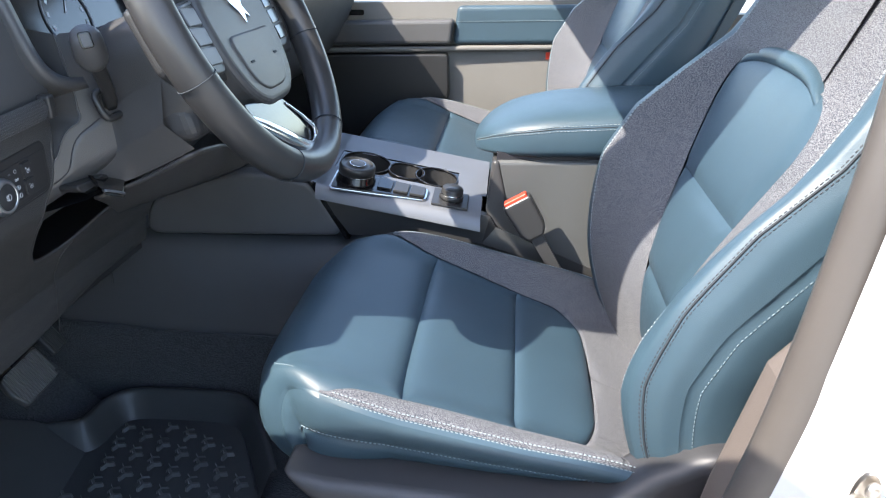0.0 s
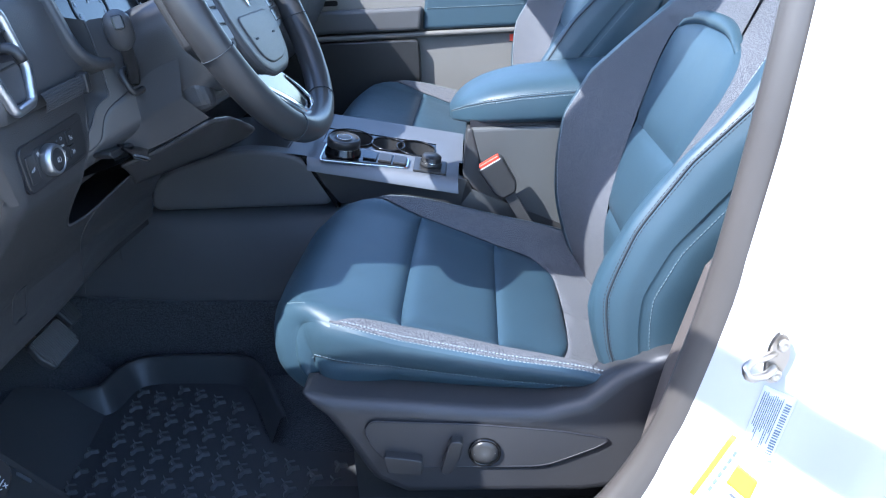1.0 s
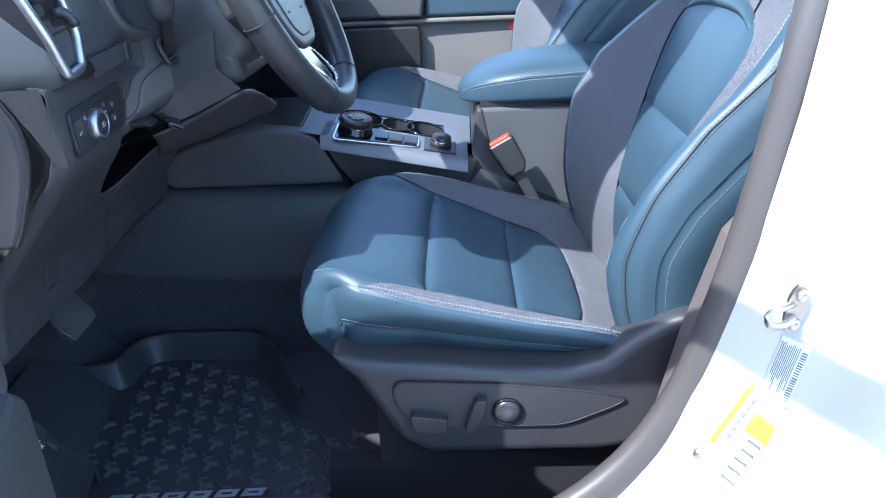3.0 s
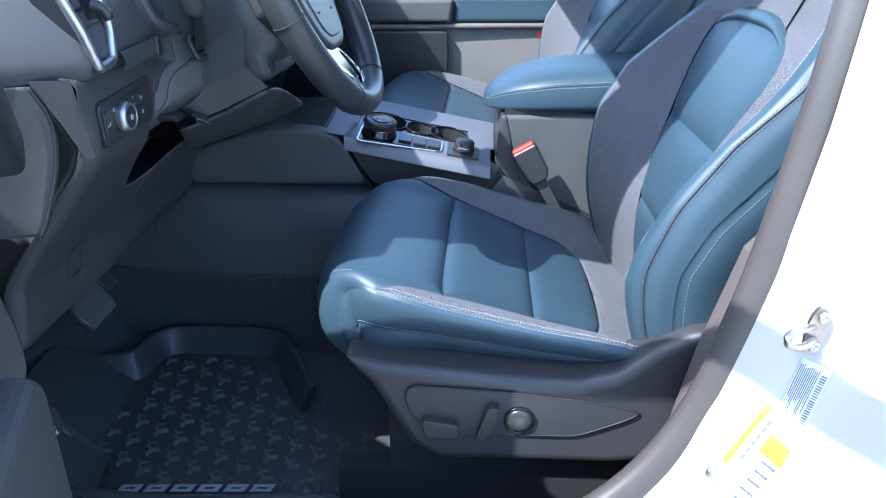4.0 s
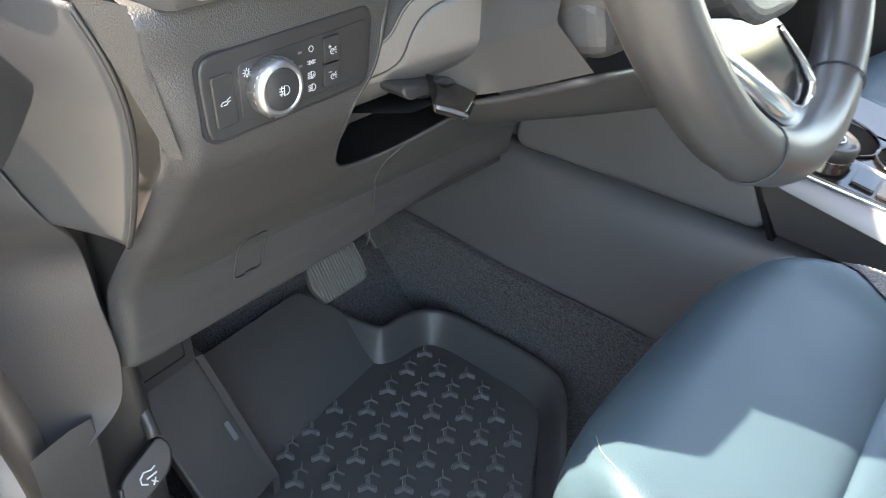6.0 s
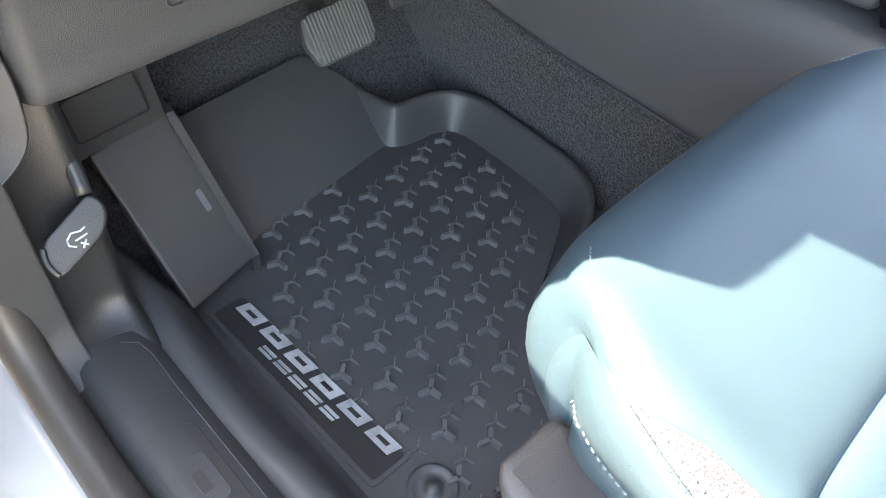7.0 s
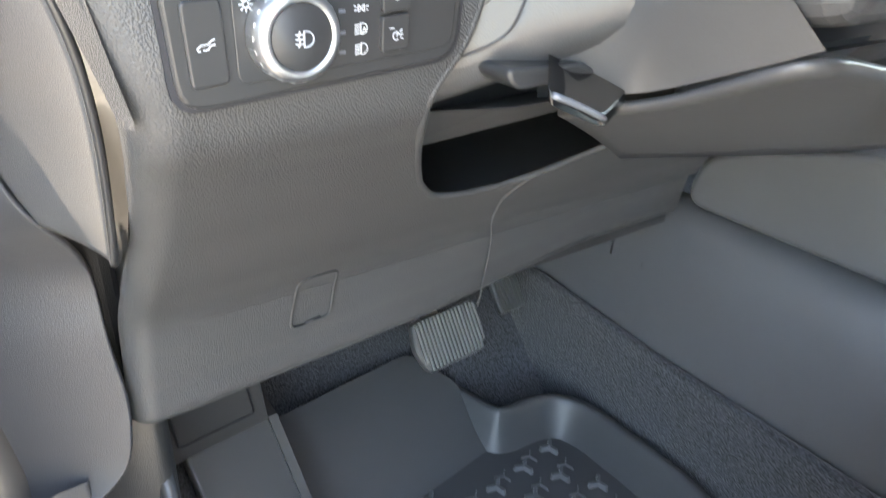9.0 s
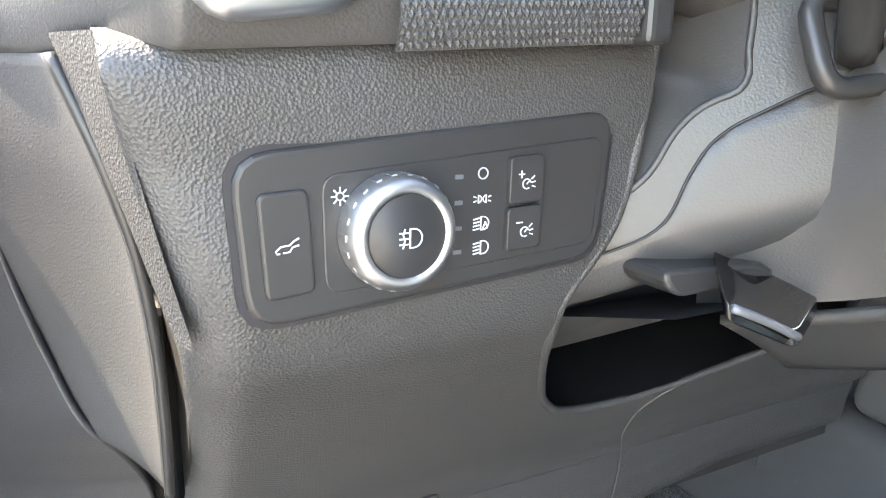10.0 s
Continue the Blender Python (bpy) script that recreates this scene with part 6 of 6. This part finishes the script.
part("red_tag", slab([(0.262, PY - 0.004, 1.03), (0.262, PY - 0.004, 1.012), (0.285, PY - 0.004, 1.012), (0.285, PY - 0.004, 1.03)], (0, 0.003, 0)), RED, pdoor, "small red reflector", False)
part("door_pull", slab(rounded([(-0.30, PY - 0.008, 1.128), (-0.30, PY - 0.008, 1.142), (-0.22, PY - 0.008, 1.142), (-0.22, PY - 0.008, 1.128)], 0.006), (0, 0.006, 0)), GLOSS, pdoor, smooth=False)

# ---- driver's door, standing open ----
ddoor = thing("driver_door", (-0.45, 0.50, 0.5), "open driver door with speaker grille, seen from inside", "car door")
DO, DD = Vector((-0.299, 0.441, 0.0)), Vector((0.45, -0.893, 0)).normalized()
DNRM = Vector((-DD.y, DD.x, 0))
def dp(s, z, n=0.0):
    return DO + DD * s + Vector((0, 0, z)) - DNRM * n


door_body = part("door_inner", slab([dp(0, 0.42), dp(0, 0.895), dp(0.05, 0.925), dp(0.16, 0.945), dp(0.95, 1.06), dp(0.95, 0.42)], -DNRM * 0.10), PLASTIC_SOFT, ddoor, "charcoal inner panel", False)
bevel(door_body, 0.02, 4)
door_skin = part("door_skin", slab([dp(-0.10, 0.42, 0.10), dp(-0.10, 1.20, 0.10), dp(0.98, 1.22, 0.10), dp(0.98, 0.42, 0.10)], -DNRM * 0.08), WHITE, ddoor, "white outer skin", False)
grille = part("speaker_grille", slab(rounded([dp(0.03, 0.50, -0.003), dp(0.03, 0.76, -0.003), dp(0.08, 0.80, -0.003), dp(0.26, 0.80, -0.003), dp(0.26, 0.50, -0.003)], 0.03), -DNRM * 0.004), INK, ddoor, "black speaker grille", False)
bm = bmesh.new()
for i in range(36):
    for j in range(44):
        p = dp(0.035 + i * 0.006 + (j % 2) * 0.003, 0.51 + j * 0.0063, -0.0035)
        q = [bm.verts.new(p + (DD * a + Vector((0, 0, b))) * 0.0021) for a, b in ((1, 0), (0, 1), (-1, 0), (0, -1))]
        bm.faces.new(q)
tagged(part("grille_mesh", bm, PLASTIC_FINE, grille, smooth=False), kind="stuff")
part("grille_badge", turned([(0.012, 0), (0.012, 0.002), (0.010, 0.003)], dp(0.05, 0.745, -0.004), DNRM, 20), SILVER, ddoor, "round silver badge")
# added sheet ahead of the door, its height set to keep sun off the footwell
part("hinge_sun_block", slab([(-0.42, 0.36, 0.42), (-0.42, 0.36, 1.10), (-0.50, 0.385, 1.22), (-0.70, 0.44, 1.31), (-0.82, 0.475, 1.12), (-0.82, 0.475, 0.42)], (-0.01, -0.03, 0)), WHITE, ddoor, "white sheet added at the door hinge to block the sun", False)
part("mirror_sail", slab([dp(-0.06, 1.10), dp(0.10, 1.13), dp(0.10, 1.32), dp(0.0, 1.20)], -DNRM * 0.03), PLASTIC_SMOOTH, ddoor, "black corner panel ahead of the window", False)
part("belt_panel", slab([dp(0.05, 1.06, 0.03), dp(0.03, 1.14, 0.03), dp(0.08, 1.21, 0.03), dp(0.40, 1.215, 0.03), dp(0.95, 1.235, 0.03), dp(0.95, 1.0, 0.03)], -DNRM * 0.05), PLASTIC_SOFT, ddoor, "charcoal panel below the window", False)
# window frame, above the view
FRAME_LINE = curve([(-0.13, 1.07), (-0.06, 1.15), (0.02, 1.25), (0.10, 1.355), (0.18, 1.462), (0.26, 1.575), (0.33, 1.625), (0.45, 1.645), (0.60, 1.655), (0.80, 1.64), (0.92, 1.57), (0.97, 1.42), (0.99, 1.10)], 48)
def window_frame_point(i, k):
    """Flat band round the window: a rounded section that lies in the door's plane."""
    a, b = FRAME_LINE[max(i - 1, 0)], FRAME_LINE[min(i + 1, 47)]
    d = (b - a).normalized()
    c, q = math.cos(k), math.sin(k)
    w, h = 0.012 + 0.030 * math.copysign(abs(c) ** 0.5, c), 0.02 * math.copysign(abs(q) ** 0.5, q)
    p = FRAME_LINE[i] + Vector((-d.y, d.x)) * w
    return dp(p.x, p.y, 0.01 + h)


part("window_frame", grid(window_frame_point, range(48), lin(0, 2 * math.pi, 25)[:-1], close_v=True), PLASTIC_SMOOTH, ddoor, "black window frame")

# ---- striker and labels on the middle pillar ----
def bp(x, z, out=0.0):
    """On the painted pillar: how far out it stands follows the sheet."""
    x0 = smooth_value([(0.62, 0.27), (0.70, 0.335), (0.80, 0.382), (0.95, 0.428), (1.1, 0.452)], z)
    y = smooth_value([(0.0, 0.59), (0.012, 0.578), (0.03, 0.562), (0.055, 0.548), (0.085, 0.535), (0.105, 0.52)], x - x0)
    return Vector((x, y - out, z))


striker = thing("door_striker", (0.465, 0.55, 0.895), "bare steel door striker bolted to white pillar", "striker")
PLT = [(0.456, 0.934), (0.463, 0.928), (0.466, 0.905), (0.457, 0.876), (0.449, 0.875), (0.446, 0.892), (0.449, 0.92)]
pn = Vector((0.35, -0.94, 0))
bevel(part("striker_plate", slab(rounded([(x, 0.546 - 0.3 * (x - 0.45), z) for x, z in PLT], 0.008), pn * 0.004), STEEL, striker, smooth=False), 0.001)
for x, z in ((0.457, 0.922), (0.454, 0.888)):
    part("striker_screw", turned([(0.0065, 0), (0.0065, 0.003), (0.005, 0.004), (0.003, 0.004), (0.0025, 0.002)], (x, 0.538 - 0.3 * (x - 0.45), z), pn, 20), STEEL, striker)
loop = [(0.456, 0.545, 0.908), (0.440, 0.533, 0.910), (0.426, 0.524, 0.911), (0.419, 0.519, 0.907), (0.421, 0.517, 0.900), (0.436, 0.523, 0.895), (0.455, 0.54, 0.894)]
part("striker_loop", tube(curve(loop, 24), 0.004, 12), STEEL, striker, "bright steel loop")

labels = thing("pillar_label", (0.44, 0.545, 0.79), "printed white and yellow labels on the pillar", "label")
def sticker(name, corners, mat, out=0.0012, parent=None):
    """A thin label that follows the sheet: corners in (x, z), upper left first, clockwise."""
    (ax, az), (bx, bz), (cx, cz), (dx, dz) = corners
    def f(u, v):
        x = (1 - u) * ((1 - v) * ax + v * dx) + u * ((1 - v) * bx + v * cx)
        z = (1 - u) * ((1 - v) * az + v * dz) + u * ((1 - v) * bz + v * cz)
        return bp(x, z, out)
    return thick(part(name, grid(f, lin(0, 1, 7), lin(0, 1, 9)), mat, parent or labels), 0.0004, 0)


big = sticker("data_label", [(0.452, 0.868), (0.480, 0.860), (0.462, 0.785), (0.434, 0.793)], PAPER)
LX, LZ = Vector((0.028, -0.008)), Vector((-0.018, -0.075))
def lab(u, v):
    return (0.452 + LX.x * u + LZ.x * v, 0.868 + LX.y * u + LZ.y * v)


random.seed(4)
for i in range(11):
    u = 0.06 + i * 0.058
    v0, v1 = 0.06 + 0.05 * random.random(), 0.55 + 0.35 * random.random()
    sticker("print_line", [lab(u, v0), lab(u + 0.026, v0), lab(u + 0.026, v1), lab(u, v1)], LABEL_INK, 0.0018)
for i in range(20):
    v0 = 0.12 + i * 0.04
    w = 0.012 + 0.014 * random.random()
    sticker("code_bar", [lab(0.74, v0), lab(0.92, v0), lab(0.92, v0 + w), lab(0.74, v0 + w)], LABEL_INK, 0.0018)
sticker("yellow_strip", [(0.428, 0.806), (0.432, 0.804), (0.395, 0.727), (0.391, 0.729)], YELLOW)
sticker("yellow_square", [(0.434, 0.775), (0.452, 0.762), (0.444, 0.738), (0.424, 0.752)], YELLOW, 0.0014)
sticker("pressure_label", [(0.437, 0.800), (0.456, 0.765), (0.42, 0.70), (0.40, 0.722)], PAPER, 0.0010)
for i in range(6):
    a = i * 0.12
    sticker("print_line", [(0.431 - 0.035 * a, 0.79 - 0.075 * a), (0.433 - 0.035 * a, 0.788 - 0.075 * a), (0.433 - 0.035 * a - 0.003, 0.788 - 0.075 * a - 0.006), (0.431 - 0.035 * a - 0.003, 0.79 - 0.075 * a - 0.006)], LABEL_INK, 0.0018)
for i in range(5):
    a = 0.72 + i * 0.06
    sticker("print_line", [(0.428 - 0.03 * i / 5, 0.742 - 0.012 * i), (0.44 - 0.03 * i / 5, 0.735 - 0.012 * i), (0.439 - 0.03 * i / 5, 0.732 - 0.012 * i), (0.427 - 0.03 * i / 5, 0.739 - 0.012 * i)], SILVER, 0.0016)
bolt = thing("pillar_bolt", (0.385, 0.56, 0.713), "small grey bolt on the painted pillar", "bolt")
part("bolt_head", turned([(0.010, 0), (0.010, 0.003), (0.006, 0.007), (0.0, 0.007)], bp(0.383, 0.711), Vector((0.2, -1, 0)), 14), STEEL, bolt)
